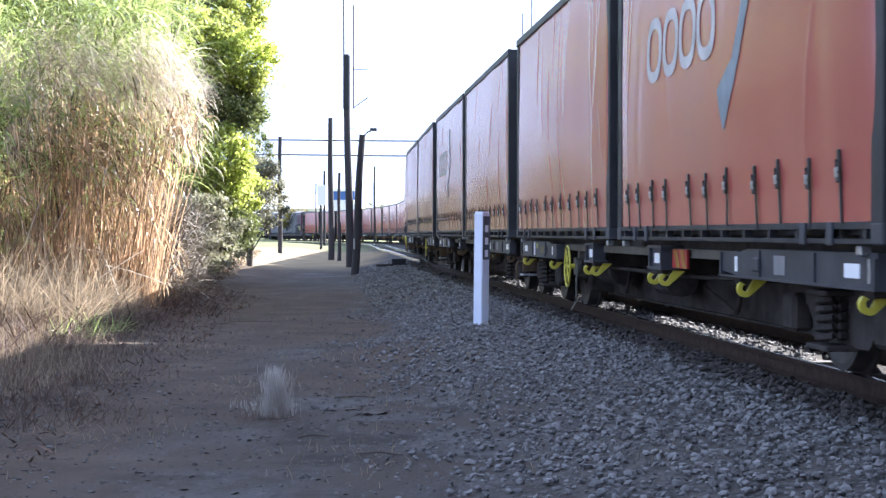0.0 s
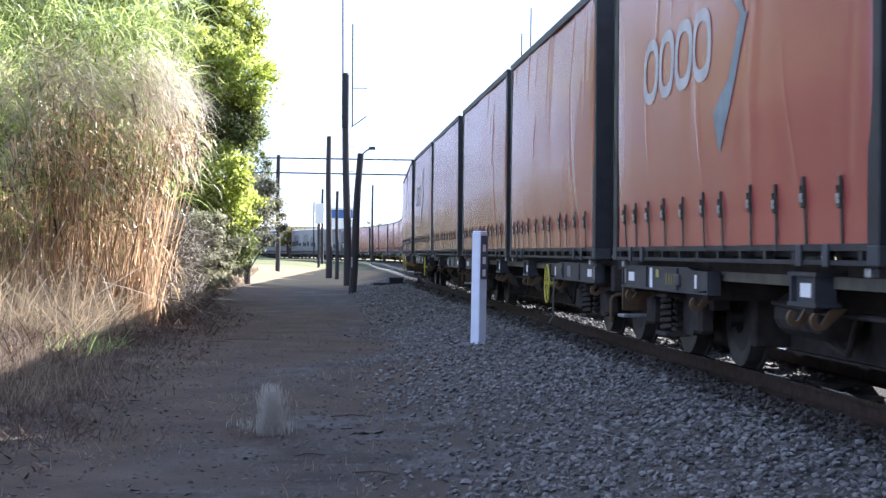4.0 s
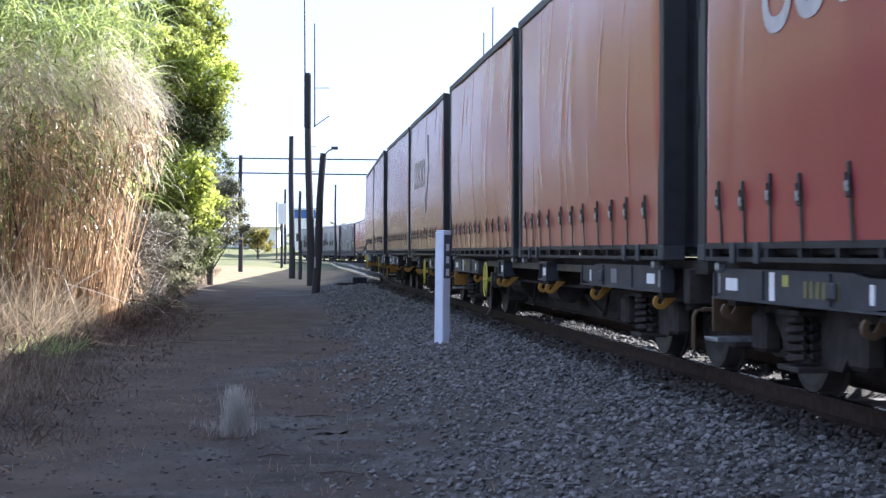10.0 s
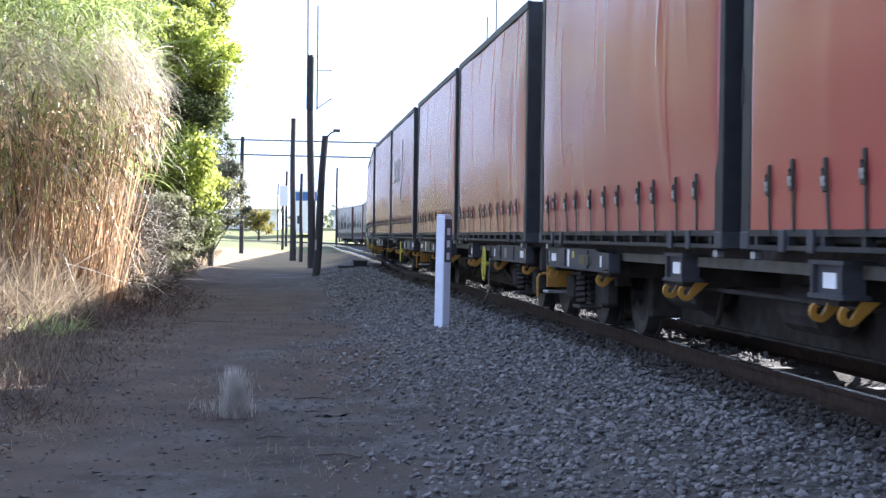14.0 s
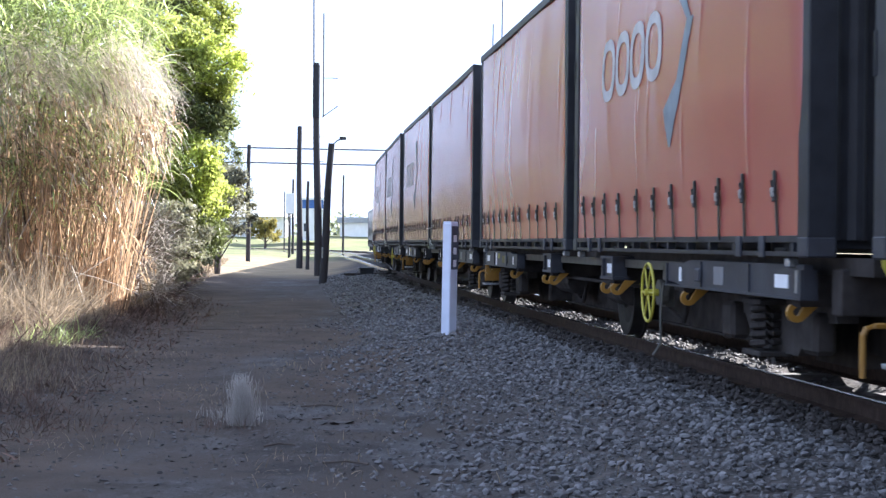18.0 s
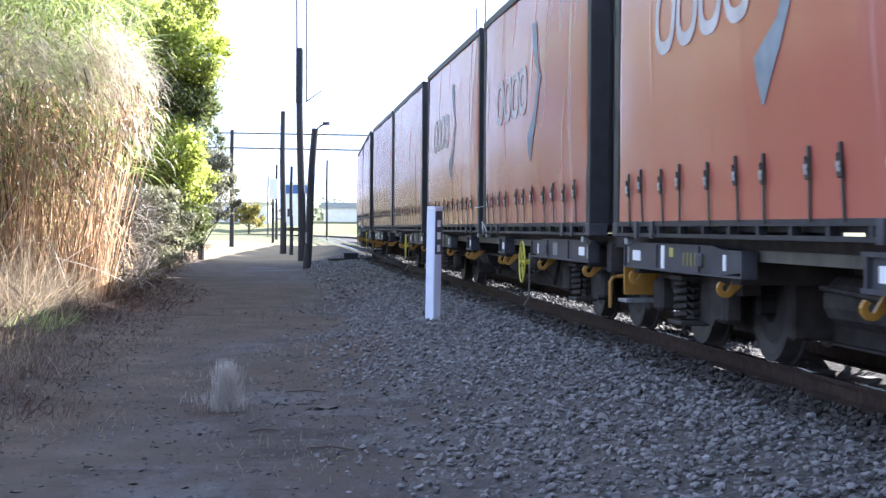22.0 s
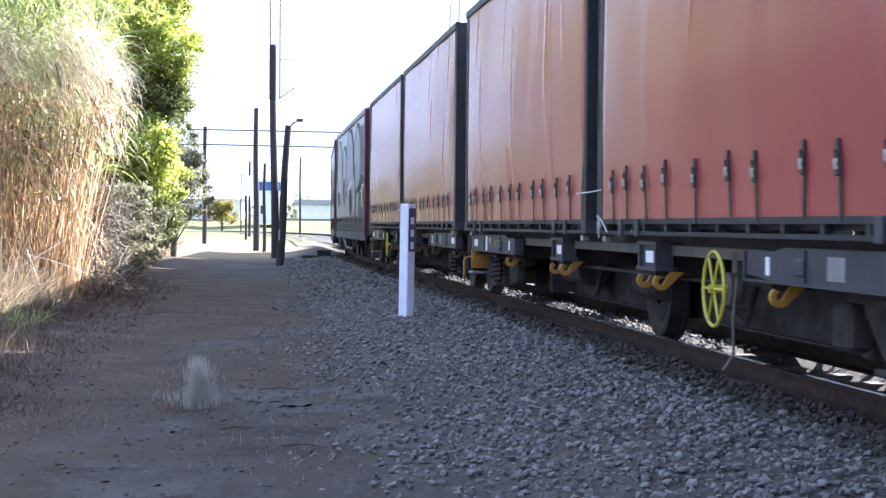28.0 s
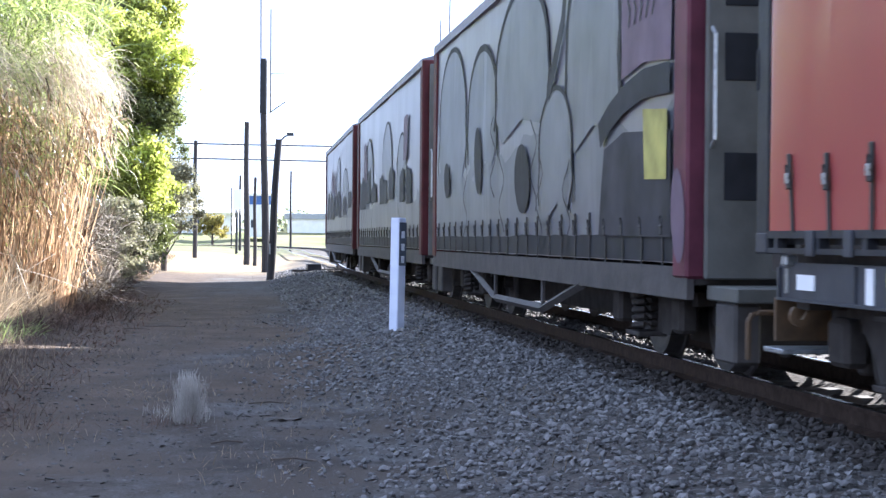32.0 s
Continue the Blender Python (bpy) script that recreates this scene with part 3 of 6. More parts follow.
    if kind:
        logo = M["white"] if kind == 1 else M["faded"]

        def printed(shape, material):
            part("print_mark", lay_on(shape, fn, x0, base_h, CURTAIN_H, 0.006, mir), material, c, "", pose(0, Wd - 0.01, 0))
        for i, lean in enumerate((0.0, 0.0, 0.0, 0.12)):
            cx, w, h = 1.74 - i * 0.60, 0.285, 0.29
            printed(flat_shape(rounded(cx, 1.68, w, h, 24, 2.5, lean), 0, rounded(cx, 1.68, w - 0.10, h - 0.10, 24, 2.5, lean)), logo)
        # a bent blade: narrow at its elbow, broad low down, ending in a point
        low = [(-1.28, -1.10, 1.76), (-1.14, -0.97, 1.55), (-1.02, -0.84, 1.33), (-0.88, -0.44, 1.13), (-0.74, -0.46, 1.0), (-0.57, -0.53, 0.83)]
        high = [(-1.22, -1.12, 1.74), (-1.06, -0.88, 1.92), (-0.94, -0.66, 2.14), (-0.80, -0.46, 2.40)]
        for rows in (low, high):
            bm = bmesh.new()
            q = [[bm.verts.new((v, 0, z)) for v in (x_a, x_b)] for x_a, x_b, z in rows]
            for k in range(len(q) - 1):
                bm.faces.new((q[k][0], q[k][1], q[k + 1][1], q[k + 1][0]))
            bmesh.ops.recalc_face_normals(bm, faces=bm.faces)
            printed(bm, M["blue"] if kind == 1 else M["faded"])
    return c


def wheelset_mesh(name):
    bm = bmesh.new()
    rod(bm, (0, -0.72, 0), (0, 0.72, 0), 0.075, n=10)
    for y in (-0.568, 0.568):
        o = 1 if y > 0 else -1
        prof = [(0.0, 0.09), (0.06, 0.13), (0.045, 0.28), (0.065, 0.36), (0.065, 0.41), (-0.06, 0.42), (-0.065, 0.45), (-0.09, 0.45), (-0.09, 0.35), (-0.04, 0.28), (-0.03, 0.12)]
        n = 28
        ring = [[bm.verts.new((r * math.cos(2 * math.pi * i / n), y + o * d, r * math.sin(2 * math.pi * i / n))) for d, r in prof] for i in range(n)]
        k = len(prof)
        for i in range(n):
            for j in range(k):
                bm.faces.new((ring[i][j], ring[i][(j + 1) % k], ring[(i + 1) % n][(j + 1) % k], ring[(i + 1) % n][j]))
    bmesh.ops.recalc_face_normals(bm, faces=bm.faces)
    me = bpy.data.meshes.new(name)
    bm.to_mesh(me)
    bm.free()
    me.materials.append(M["wheelm"])
    return me


WHEELSET = wheelset_mesh("wheelset")
ROLLERS = []                      # (wheelset, its x on the wagon, wagon)


def side_frame(bm, x, y):
    """A cast bogie side: arched bar with pedestals, springs and axle boxes."""
    prism_pts = [(-1.15, 0.50), (-1.12, 0.60), (-0.75, 0.62), (-0.45, 0.66), (0.45, 0.66), (0.75, 0.62), (1.12, 0.60), (1.15, 0.50), (0.70, 0.48), (0.45, 0.25),
                 (-0.45, 0.25), (-0.70, 0.48)]
    prism(bm, [(x + a, b) for a, b in prism_pts], y - 0.07, y + 0.07, "y")


def add_bogie(w, x):
    bm = bmesh.new()
    for y in (-0.86, 0.86):
        side_frame(bm, x, y)
    box(bm, x - 0.22, x + 0.22, -0.86, 0.86, 0.42, 0.66)
    part("bogie_frame", bm, M["under"], w)
    part("brake_gear", boxes((x - 0.40, x + 0.40, -0.50, 0.50, 0.16, 0.62), (x - 0.60, x + 0.60, -0.42, 0.42, 0.26, 0.56)), M["under"], w)
    hg = part("brake_hanger", boxes((-0.07, 0.07, -0.66, 0.66, 0.20, 0.62), bevel=0.02), M["under"], w, "", pose(x - 1.36, 0, 0))
    again(hg, pose(x + 1.36, 0, 0))
    bm = bmesh.new()
    tube(bm, [(0.10 * math.cos(a), 0.10 * math.sin(a), -0.13 + 0.27 * a / (9 * math.pi)) for a in np.linspace(0, 9 * math.pi, 64)], 0.026, 6)
    part("coil_spring", bm, M["under"], w, "", pose(x, 0.99, 0.42))
    again(part("spring_seat", boxes((-0.20, 0.20, 0.88, 1.11, -0.017, 0.017), bevel=0.005), M["under"], w, "", pose(x, 0, 0.243)), pose(x, 0, 0.594))
    ab = part("axle_box", boxes((-0.13, 0.13, -0.05, 0.10, -0.14, 0.13), bevel=0.03), M["under"], w, "", pose(x - 0.875, 0.92, 0.43))
    again(ab, pose(x + 0.875, 0.92, 0.43))
    for dx in (-0.875, 0.875):
        o = new("wheelset", WHEELSET)
        o.parent = w
        o.matrix_local = pose(x + dx, 0, 0.42)
        ROLLERS.append((o, x + dx, w))


def hook_bm():
    """A flat wedge that ends in a curl, across the wagon."""
    bm = bmesh.new()
    out = [(0.10, 0.0)] + [(-0.055 + 0.062 * math.cos(a), -0.085 + 0.062 * math.sin(a)) for a in np.linspace(2.2, 5.6, 9)]
    inn = [(-0.055 + 0.026 * math.cos(a), -0.080 + 0.026 * math.sin(a)) for a in np.linspace(5.2, 1.6, 7)]
    prism(bm, out[1:] + [(0.12, -0.01), (0.02, -0.005), (-0.005, -0.04)] + inn, -0.02, 0.02, "y")
    return bm


def build_wagon(wheel_x, board, paint, grab, cord, label):
    """A container flat wagon; x along, +y the path side, z from the rails. x = 0 at its middle."""
    w = thing("container_wagon", label, "railway wagon", "container wagons of the train")
    half = PITCH / 2
    hook_paint = M[paint]
    step_paint = M["yellow" if paint == "yellow" else "rusty"]
    bm = bmesh.new()
    belly = [(-half + 0.45, 0.50), (-4.85, 0.52), (-4.5, 0.19), (4.5, 0.19), (4.85, 0.52), (half - 0.45, 0.50), (half - 0.45, 0.84), (-half + 0.45, 0.84)]
    prism(bm, belly, -0.36, -0.30, "y")
    prism(bm, belly, 0.30, 0.36, "y")
    part("centre_sill", bm, M["under"], w)
    part("deck_plate", boxes((-half + 0.10, half - 0.10, -1.0, 1.0, 0.80, 0.905), (-4.45, 4.45, -0.40, 0.40, 0.175, 0.195)), M["under"], w)
    cr = part("cross_bearer", boxes((-0.09, 0.09, -1.15, 1.15, 0.60, 0.80)), M["under"], w, "", pose(-1.65, 0, 0))
    for x in (1.65, -4.2, 4.2, -6.9, 6.9):
        again(cr, pose(x, 0, 0))
    part("side_bar", boxes((-half + 3.9, half - 3.9, 1.02, 1.08, 0.76, 0.835), (-half + 3.9, half - 3.9, -1.08, -1.02, 0.76, 0.835)), M["buff"], w, "dull buff side bar")
    for sgn in (-1, 1):
        bm = bmesh.new()
        out = [(0.0, 0.655), (0.0, 0.86), (-0.9, 0.86), (-2.55, 0.86), (-2.75, 0.835), (-3.25, 0.83), (-3.25, 0.69), (-2.75, 0.655)]
        prism(bm, [(sgn * (half - 0.72 + a), b) for a, b in out], 1.13, 1.19, "y")
        box(bm, min(sgn * (half - 0.72), sgn * (half - 3.97)), max(sgn * (half - 0.72), sgn * (half - 3.97)), 1.10, 1.212, 0.645, 0.66)
        for q in (0.74, 3.95):
            box(bm, sgn * (half - q) - 0.015, sgn * (half - q) + 0.015, 1.10, 1.207, 0.66, 0.83)
        ss = part("side_sill", bm, M["grey"], w)
        bm = bmesh.new()
        prism(bm, [(sgn * (half - 0.72 + a), b) for a, b in out], -1.19, -1.13, "y")
        part("side_sill", bm, M["grey"], w)
        part("reflector", boxes((-0.125, 0.125, 1.19, 1.197, 0.71, 0.795)), M["plate"], ss, "white reflector plate", pose(sgn * (half - 1.12), 0, 0))
        part("valve_box", boxes((-0.07, 0.07, 1.19, 1.22, 0.70, 0.80), bevel=0.01), M["grey"], ss, "", pose(sgn * (half - 3.0), 0, 0))
        part("end_strip", boxes((-0.022, 0.022, 1.19, 1.197, 0.685, 0.825)), M["silver"], ss, "pale metal strip", pose(sgn * (half - 0.84), 0, 0))
        rib = part("rib", boxes((-0.012, 0.012, 1.19, 1.205, 0.665, 0.85)), M["grey"], ss, "", pose(sgn * (half - 1.78), 0, 0))
        again(rib, pose(sgn * (half - 2.95), 0, 0))
        if sgn > 0:
            part("marker", boxes((-0.045, 0.045, 1.19, 1.197, 0.665, 0.845)), M["plate"], ss, "white stripe marker", pose(sgn * (half - 1.95), 0, 0))
            part("small_plate", boxes((-0.05, 0.05, 1.19, 1.197, 0.76, 0.83)), M["straw"], ss, "small buff plate", pose(sgn * (half - 2.2), 0, 0))
            bar = part("number_bar", boxes((-0.030, 0.030, 1.19, 1.196, 0.70, 0.80)), M["faint"], ss, "pale yellow number bar", pose(sgn * (half - 2.55), 0, 0))
            for q in range(1, 6):
                again(bar, pose(sgn * (half - 2.55 - 0.10 * q), 0, 0))
        else:
            part("data_panel", boxes((-0.12, 0.12, 1.19, 1.197, 0.69, 0.82)), M["roofm"], ss, "grey data panel", pose(sgn * (half - 2.5), 0, 0))
        part("white_tag", boxes((-0.03, 0.03, 1.19, 1.197, 0.69, 0.80)), M["plate"], ss, "small white tag", pose(sgn * (half - 3.55), 0, 0))
        part("headstock", boxes((-0.08, 0.08, -1.05, 1.05, 0.56, 0.84), bevel=0.01), M["under"], w, "", pose(sgn * (half - 0.55), 0, 0))
        part("coupler", boxes((-0.25, 0.25, -0.42, 0.42, -0.26, 0.12), (-0.36, 0.36, -0.10, 0.10, -0.12, 0.10), bevel=0.03), M["under"], w, "", pose(sgn * (half - 0.30), 0, 0.62))
        br = part("side_bracket", boxes((-0.24, 0.24, 1.06, 1.17, 0.665, 0.84), (-0.28, 0.28, 1.0, 1.205, 0.835, 0.862), (-0.25, -0.21, 1.06, 1.20, 0.66, 0.84),
                                        (0.21, 0.25, 1.06, 1.20, 0.66, 0.84), (-0.28, 0.28, 1.04, 1.205, 0.64, 0.668)), M["grey"], w, "", pose(sgn * 1.65, 0, 0))
        part("reflector", boxes((-0.10, 0.10, 1.17, 1.178, 0.70, 0.79)), M["plate"], br, "white reflector plate")
        tl = part("twist_lock", boxes((-0.04, 0.04, 1.17, 1.24, 0.84, 0.90), bevel=0.01), M["silver"], w, "", pose(sgn * 0.42, 0, 0))
        again(tl, pose(sgn * (half - 0.9), 0, 0))
        for i, x in enumerate((half - 0.95, half - 3.45, 1.90, 1.44)):
            part("rope_hook", hook_bm(), hook_paint, w, "painted steel rope hook", pose(sgn * x, 1.10, 0.648 if i < 2 else 0.642, 0, 0, -90))
        add_bogie(w, sgn * (half - 2.0))
    # under-floor gear
    part("brake_cylinder", (lambda b: (rod(b, (-0.35, 0.62, 0.5), (0.35, 0.62, 0.5), 0.17, n=14), b)[1])(bmesh.new()), M["under"], w)
    part("air_tank", (lambda b: (rod(b, (2.6, 0.6, 0.52), (3.6, 0.6, 0.52), 0.17, n=14), b)[1])(bmesh.new()), M["under"], w)
    bm = bmesh.new()
    tube(bm, [(-half + 4.2, 0.75, 0.6), (-2.0, 0.9, 0.58), (2.0, 0.9, 0.58), (half - 4.2, 0.75, 0.6)], 0.02)
    part("brake_pipe", bm, M["under"], w)
    bm = bmesh.new()
    tube(bm, [(0, 0.55, 0.80), (0.25, 0.60, 0.27), (1.5, 0.55, 0.45)], 0.025)
    again(part("brake_rod", bm, M["under"], w, "", pose(-2.5, 0, 0)), pose(2.2, 0, 0))
    # hand-brake wheel with its gear case and a hanging release rod
    bm = bmesh.new()
    r = 0.245
    ring = [(r * math.cos(a), 0, r * math.sin(a)) for a in np.linspace(0, 2 * math.pi, 29)]
    tube(bm, ring, 0.0125, 6)
    hw = part("brake_wheel", bm, M["lemon"], w, "yellow spoked hand-brake wheel", pose(wheel_x, 1.22, 0.57, 0, 0, -2))
    bm = bmesh.new()
    for i in range(6):
        a = math.pi * i / 3
        rod(bm, (0, 0, 0), (r * math.cos(a), 0, r * math.sin(a)), 0.009, n=6)
    rod(bm, (0, -0.12, 0), (0, 0.03, 0), 0.03, n=8)
    part("spokes", bm, M["lemon"], hw)
    bm = bmesh.new()
    rod(bm, (0, 1.06, 0.57), (0, 1.13, 0.57), 0.11, n=14)
    box(bm, -0.05, 0.05, 1.0, 1.08, 0.45, 0.80)
    part("gear_case", bm, M["buff"], w, "dusty grey gear case", pose(wheel_x, 0, 0))
    bm = bmesh.new()
    tube(bm, [(0, 1.16, 0.66), (0.02, 1.18, 0.40), (0.0, 1.18, 0.16), (0.02, 1.24, 0.06)], 0.011)
    part("release_rod", bm, M["buff"], w, "thin bent release rod", pose(wheel_x - math.copysign(0.42, wheel_x) if board else wheel_x - 0.3, 0, 0))
    if board:
        dull = board == "plate"
        bd = part("hazard_board", boxes((-0.265, 0.265, 1.10, 1.12, 0.665, 0.83)), M["silver" if dull else "signred"], w, "hazard board with slanting stripes", pose(-2.28, 0, 0))
        for q, wide in (((-0.16, 0.17),) if dull else ((-0.255, 0.11), (-0.02, 0.11))):
            bm = bmesh.new()
            prism(bm, [(q, 0.667), (q + wide, 0.667), (q + wide + 0.115, 0.828), (q + 0.115, 0.828)], 1.12, 1.124, "y")
            part("stripe", bm, M["signred" if dull else "yellow"], bd, "red slanting stripe" if dull else "orange slanting stripe")
    # shunter's step at one end
    x = half - 0.62
    part("step_panel", boxes((-0.015, 0.015, 0.84, 1.18, 0.40, 0.655), bevel=0.006), step_paint, w, "painted step panel", pose(x, 0, 0))
    part("step_tread", boxes((-0.17, 0.13, 0.80, 1.20, 0.335, 0.365), bevel=0.006), M["silver"], w, "worn pale step tread", pose(x, 0, 0))
    bm = bmesh.new()
    tube(bm, [(0, 1.23, 0.27), (0, 1.23, 0.50), (0, 1.21, 0.535), (0, 1.16, 0.55), (0, 0.95, 0.55)], 0.017)
    part("step_handle", bm, step_paint, w, "bent pipe handle", pose(x + 0.3, 0, 0))
    if grab:
        bm = bmesh.new()
        tube(bm, [(0, 0, 0.0), (0, 0.03, 0.05), (0, 0.03, 2.15), (0, 0, 2.2)], 0.018)
        part("grab_rail", bm, M["lemon"], w, "yellow grab rail", pose(half - 0.42, 1.12, 0.82))
    if cord:
        bm = bmesh.new()
        tube(bm, [(-0.46, 1.275, 1.285), (-0.2, 1.275, 1.275), (0.1, 1.275, 1.272), (0.46, 1.275, 1.27)], 0.006, 5)
        part("tie_cord", bm, M["cord"], w, "pale cord tied across the gap")
        bm = bmesh.new()
        tube(bm, [(-0.62, 1.26, 0.93), (-0.52, 1.28, 1.02), (-0.44, 1.30, 1.07), (-0.50, 1.29, 0.98), (-0.40, 1.28, 0.94), (-0.47, 1.30, 1.01), (-0.38, 1.27, 0.88)], 0.005, 5)
        part("cord_knot", bm, M["cord"], w, "pale knotted cord end")
    return w


def arch(x, z0, w, h, thick, n=14):
    o, i = [], []
    for k in range(n + 1):
        a = math.pi * k / n
        o.append((x + w * math.cos(a), z0 + h * math.sin(a)))
        i.append((x + (w - thick) * math.cos(a), z0 + (h - thick * 1.3) * math.sin(a)))
    return o + i[::-1]


def strip(bm, pts, w, y):
    """A painted stroke in x, z along pts."""
    prev = None
    for k, (x, z) in enumerate(pts):
        a = pts[max(k - 1, 0)]
        b = pts[min(k + 1, len(pts) - 1)]
        d = Vector((b[0] - a[0], b[1] - a[1]))
        d.normalize()
        nx_, nz_ = -d.y * w / 2, d.x * w / 2
        cur = (bm.verts.new((x + nx_, y, z + nz_)), bm.verts.new((x - nx_, y, z - nz_)))
        if prev:
            f = bm.faces.new((prev[0], cur[0], cur[1], prev[1]))
        prev = cur


ZPITCH = 14.2
ZBODY0, ZBODY1 = -5.95, 6.25      # the sheeted body, x from the middle
Z_LOW, Z_TOP = 0.82, 3.86


def build_zwagon(seed, label):
    """A bogie wagon with sheeted sides and painted strokes all over."""
    w = thing("sheeted_wagon", label, "railway wagon", "sheeted wagons at the rear of the train")
    rng = np.random.RandomState(40 + seed)
    L0, L1 = ZBODY0, ZBODY1
    me = curtain_mesh(20 + seed, L1 - L0, Z_TOP - Z_LOW - 0.12, 60, 18, 0.012, 0.5)
    me.materials.append(M["zhgrey"])
    cu = new("side_sheet", me)
    cu.parent = w
    cu.matrix_local = pose(L0, SIDE - 0.02, Z_LOW)
    part("far_side", boxes((L0, L1, -SIDE, -SIDE + 0.03, Z_LOW, Z_TOP - 0.1)), M["zhgrey"], w)
    roof = bmesh.new()
    prism(roof, [(-SIDE - 0.02, Z_TOP - 0.12), (-SIDE - 0.02, Z_TOP), (-0.7, Z_TOP + 0.16), (0.7, Z_TOP + 0.16), (SIDE + 0.02, Z_TOP), (SIDE + 0.02, Z_TOP - 0.12)], L0 - 0.25, L1 + 0.25, "x")
    part("roof", roof, M["haze"], w)
    part("side_sill", boxes((L0 - 0.3, L1 + 0.3, SIDE - 0.05, SIDE + 0.0, Z_LOW - 0.24, Z_LOW - 0.02), (L0 - 0.3, L1 + 0.3, -SIDE, -SIDE + 0.05, Z_LOW - 0.24, Z_LOW - 0.02)), M["zhsill"], w)
    part("floor", boxes((L0 - 0.3, L1 + 0.3, -SIDE + 0.06, SIDE - 0.06, Z_LOW - 0.14, Z_LOW - 0.04)), M["under"], w)
    for sgn, x in ((-1, L0), (1, L1)):
        a, b = sorted((x, x + sgn * 0.32))
        part("end_post", boxes((a, b, SIDE - 0.34, SIDE + 0.015, Z_LOW - 0.1, Z_TOP - 0.02), bevel=0.02), M["purple" if seed == 0 and sgn < 0 else "zhred"], w, "oxide-red end post")
        part("end_wall", boxes((a + 0.05, b - 0.05, -SIDE, SIDE - 0.35, Z_LOW - 0.1, Z_TOP), bevel=0.01), M["zhsill"], w)
        for k in range(5):
            part("end_rung", boxes((min(b, b + 0) if sgn > 0 else a - 0.06, b + 0.06 if sgn > 0 else a, SIDE - 0.75, SIDE - 0.30, 0.95 + k * 0.52, 1.02 + k * 0.52)), M["zhsill"], w)
        a2, b2 = sorted((x + sgn * 0.33, x + sgn * 0.95))
        part("end_platform", boxes((a2, b2, -1.1, 1.12, 0.58, 0.68), bevel=0.01), M["olivepl"], w)
        part("step_box", boxes((a2 + 0.10, b2 - 0.12, 0.92, 1.10, 0.18, 0.575), bevel=0.02), M["zhsill"], w, "dusty brown step box")
        xp = x + sgn * 0.40
        pl = part("end_plate", boxes((-0.03, 0.03, 0.50, 1.16, 0.72, Z_TOP - 0.1), bevel=0.01), M["olivepl"], w, "dusty olive end plate with hand holes", pose(xp, 0, 0))
        # the plate is uncut: black blocks stand for the dark inside its hand holes
        for z in (1.25, 2.05, 2.55, 3.05):
            part("hand_hole", boxes((-0.036, 0.036, 0.72, 1.04, z, z + 0.32), bevel=0.004), M["ink"], pl)
        bm = bmesh.new()
        tube(bm, [(sgn * 0.03, 1.13, 1.6), (sgn * 0.10, 1.13, 1.65), (sgn * 0.10, 1.13, 2.35), (sgn * 0.03, 1.13, 2.4)], 0.014)
        part("grab_rail", bm, M["silver"], pl, "thin pale grab rail")
        part("coupler", boxes((-0.5, 0.5, -0.10, 0.10, -0.12, 0.12), bevel=0.03), M["under"], w, "", pose(sgn * (ZPITCH / 2 - 0.35), 0, 0.62))
        add_bogie(w, sgn * (ZPITCH / 2 - 2.75))
    part("centre_sill", boxes((-3.2, 3.2, -0.35, 0.35, 0.22, 0.66), (-6.6, 6.6, -0.30, 0.30, 0.52, 0.66)), M["under"], w)
    # truss under the sill
    for y in (SIDE - 0.04, -SIDE + 0.04):
        bm = bmesh.new()
        for p, q in (((-3.1, 0.60), (-1.35, 0.30)), ((-1.35, 0.30), (1.35, 0.30)), ((1.35, 0.30), (3.1, 0.60))):
            rod(bm, (p[0], y, p[1]), (q[0], y, q[1]), 0.045, n=4)
        for x in (-1.35, 1.35):
            rod(bm, (x, y, 0.30), (x, y, 0.60), 0.025, n=6)
        part("truss", bm, M["zhsill"], w)
    for i in range(22):
        bk = new("buckle_strap", BUCKLE)
        bk.parent = w
        bk.matrix_local = pose(L0 + 0.3 + (L1 - L0 - 0.6) * i / 21, SIDE - 0.005, Z_LOW + 0.26)
    # sprayed strokes: tall lobes, drips, blocks of colour
    zfn = curtain_fn(20 + seed, L1 - L0, 0.012, 0.5)
    y = 0.0

    def sprayed(name, bm, material, lift, label="", cuts=1):
        lay_on(bm, zfn, L0, Z_LOW, Z_TOP - Z_LOW - 0.12, lift, cuts=cuts)
        return part(name, bm, material, w, label, pose(0, SIDE - 0.02, 0))
    def lobe(x, wd, z0, z1, foot, material, lift, stroke):
        cap = [(x + wd * math.cos(a), z0 + (z1 - z0) * math.sin(a)) for a in np.linspace(0, math.pi, 14)]
        pts = cap + [(x - wd * 0.98, (z0 + foot) / 2), (x - wd * 0.7, foot + 0.1), (x - 0.1, foot + 0.2), (x + wd * 0.7, foot), (x + wd * 1.02, (z0 + foot) / 2)]
        sprayed("paint_patch", flat_shape(pts, y), material, lift, "slate-grey sprayed lobe")
        line = [(x + wd * (1 + 0.04 * math.sin(q * 2.0 + x)), foot + (z0 - foot) * q / 4) for q in range(1, 4)] + cap + \
               [(x - wd * (1 + 0.05 * math.sin(q * 1.7 + x)), z0 + (foot - z0) * q / 4) for q in range(1, 4)]
        bm = bmesh.new()
        strip(bm, line, stroke, y)
        sprayed("paint_stroke", bm, M["ink"], lift + 0.003, "black sprayed outline", 0)

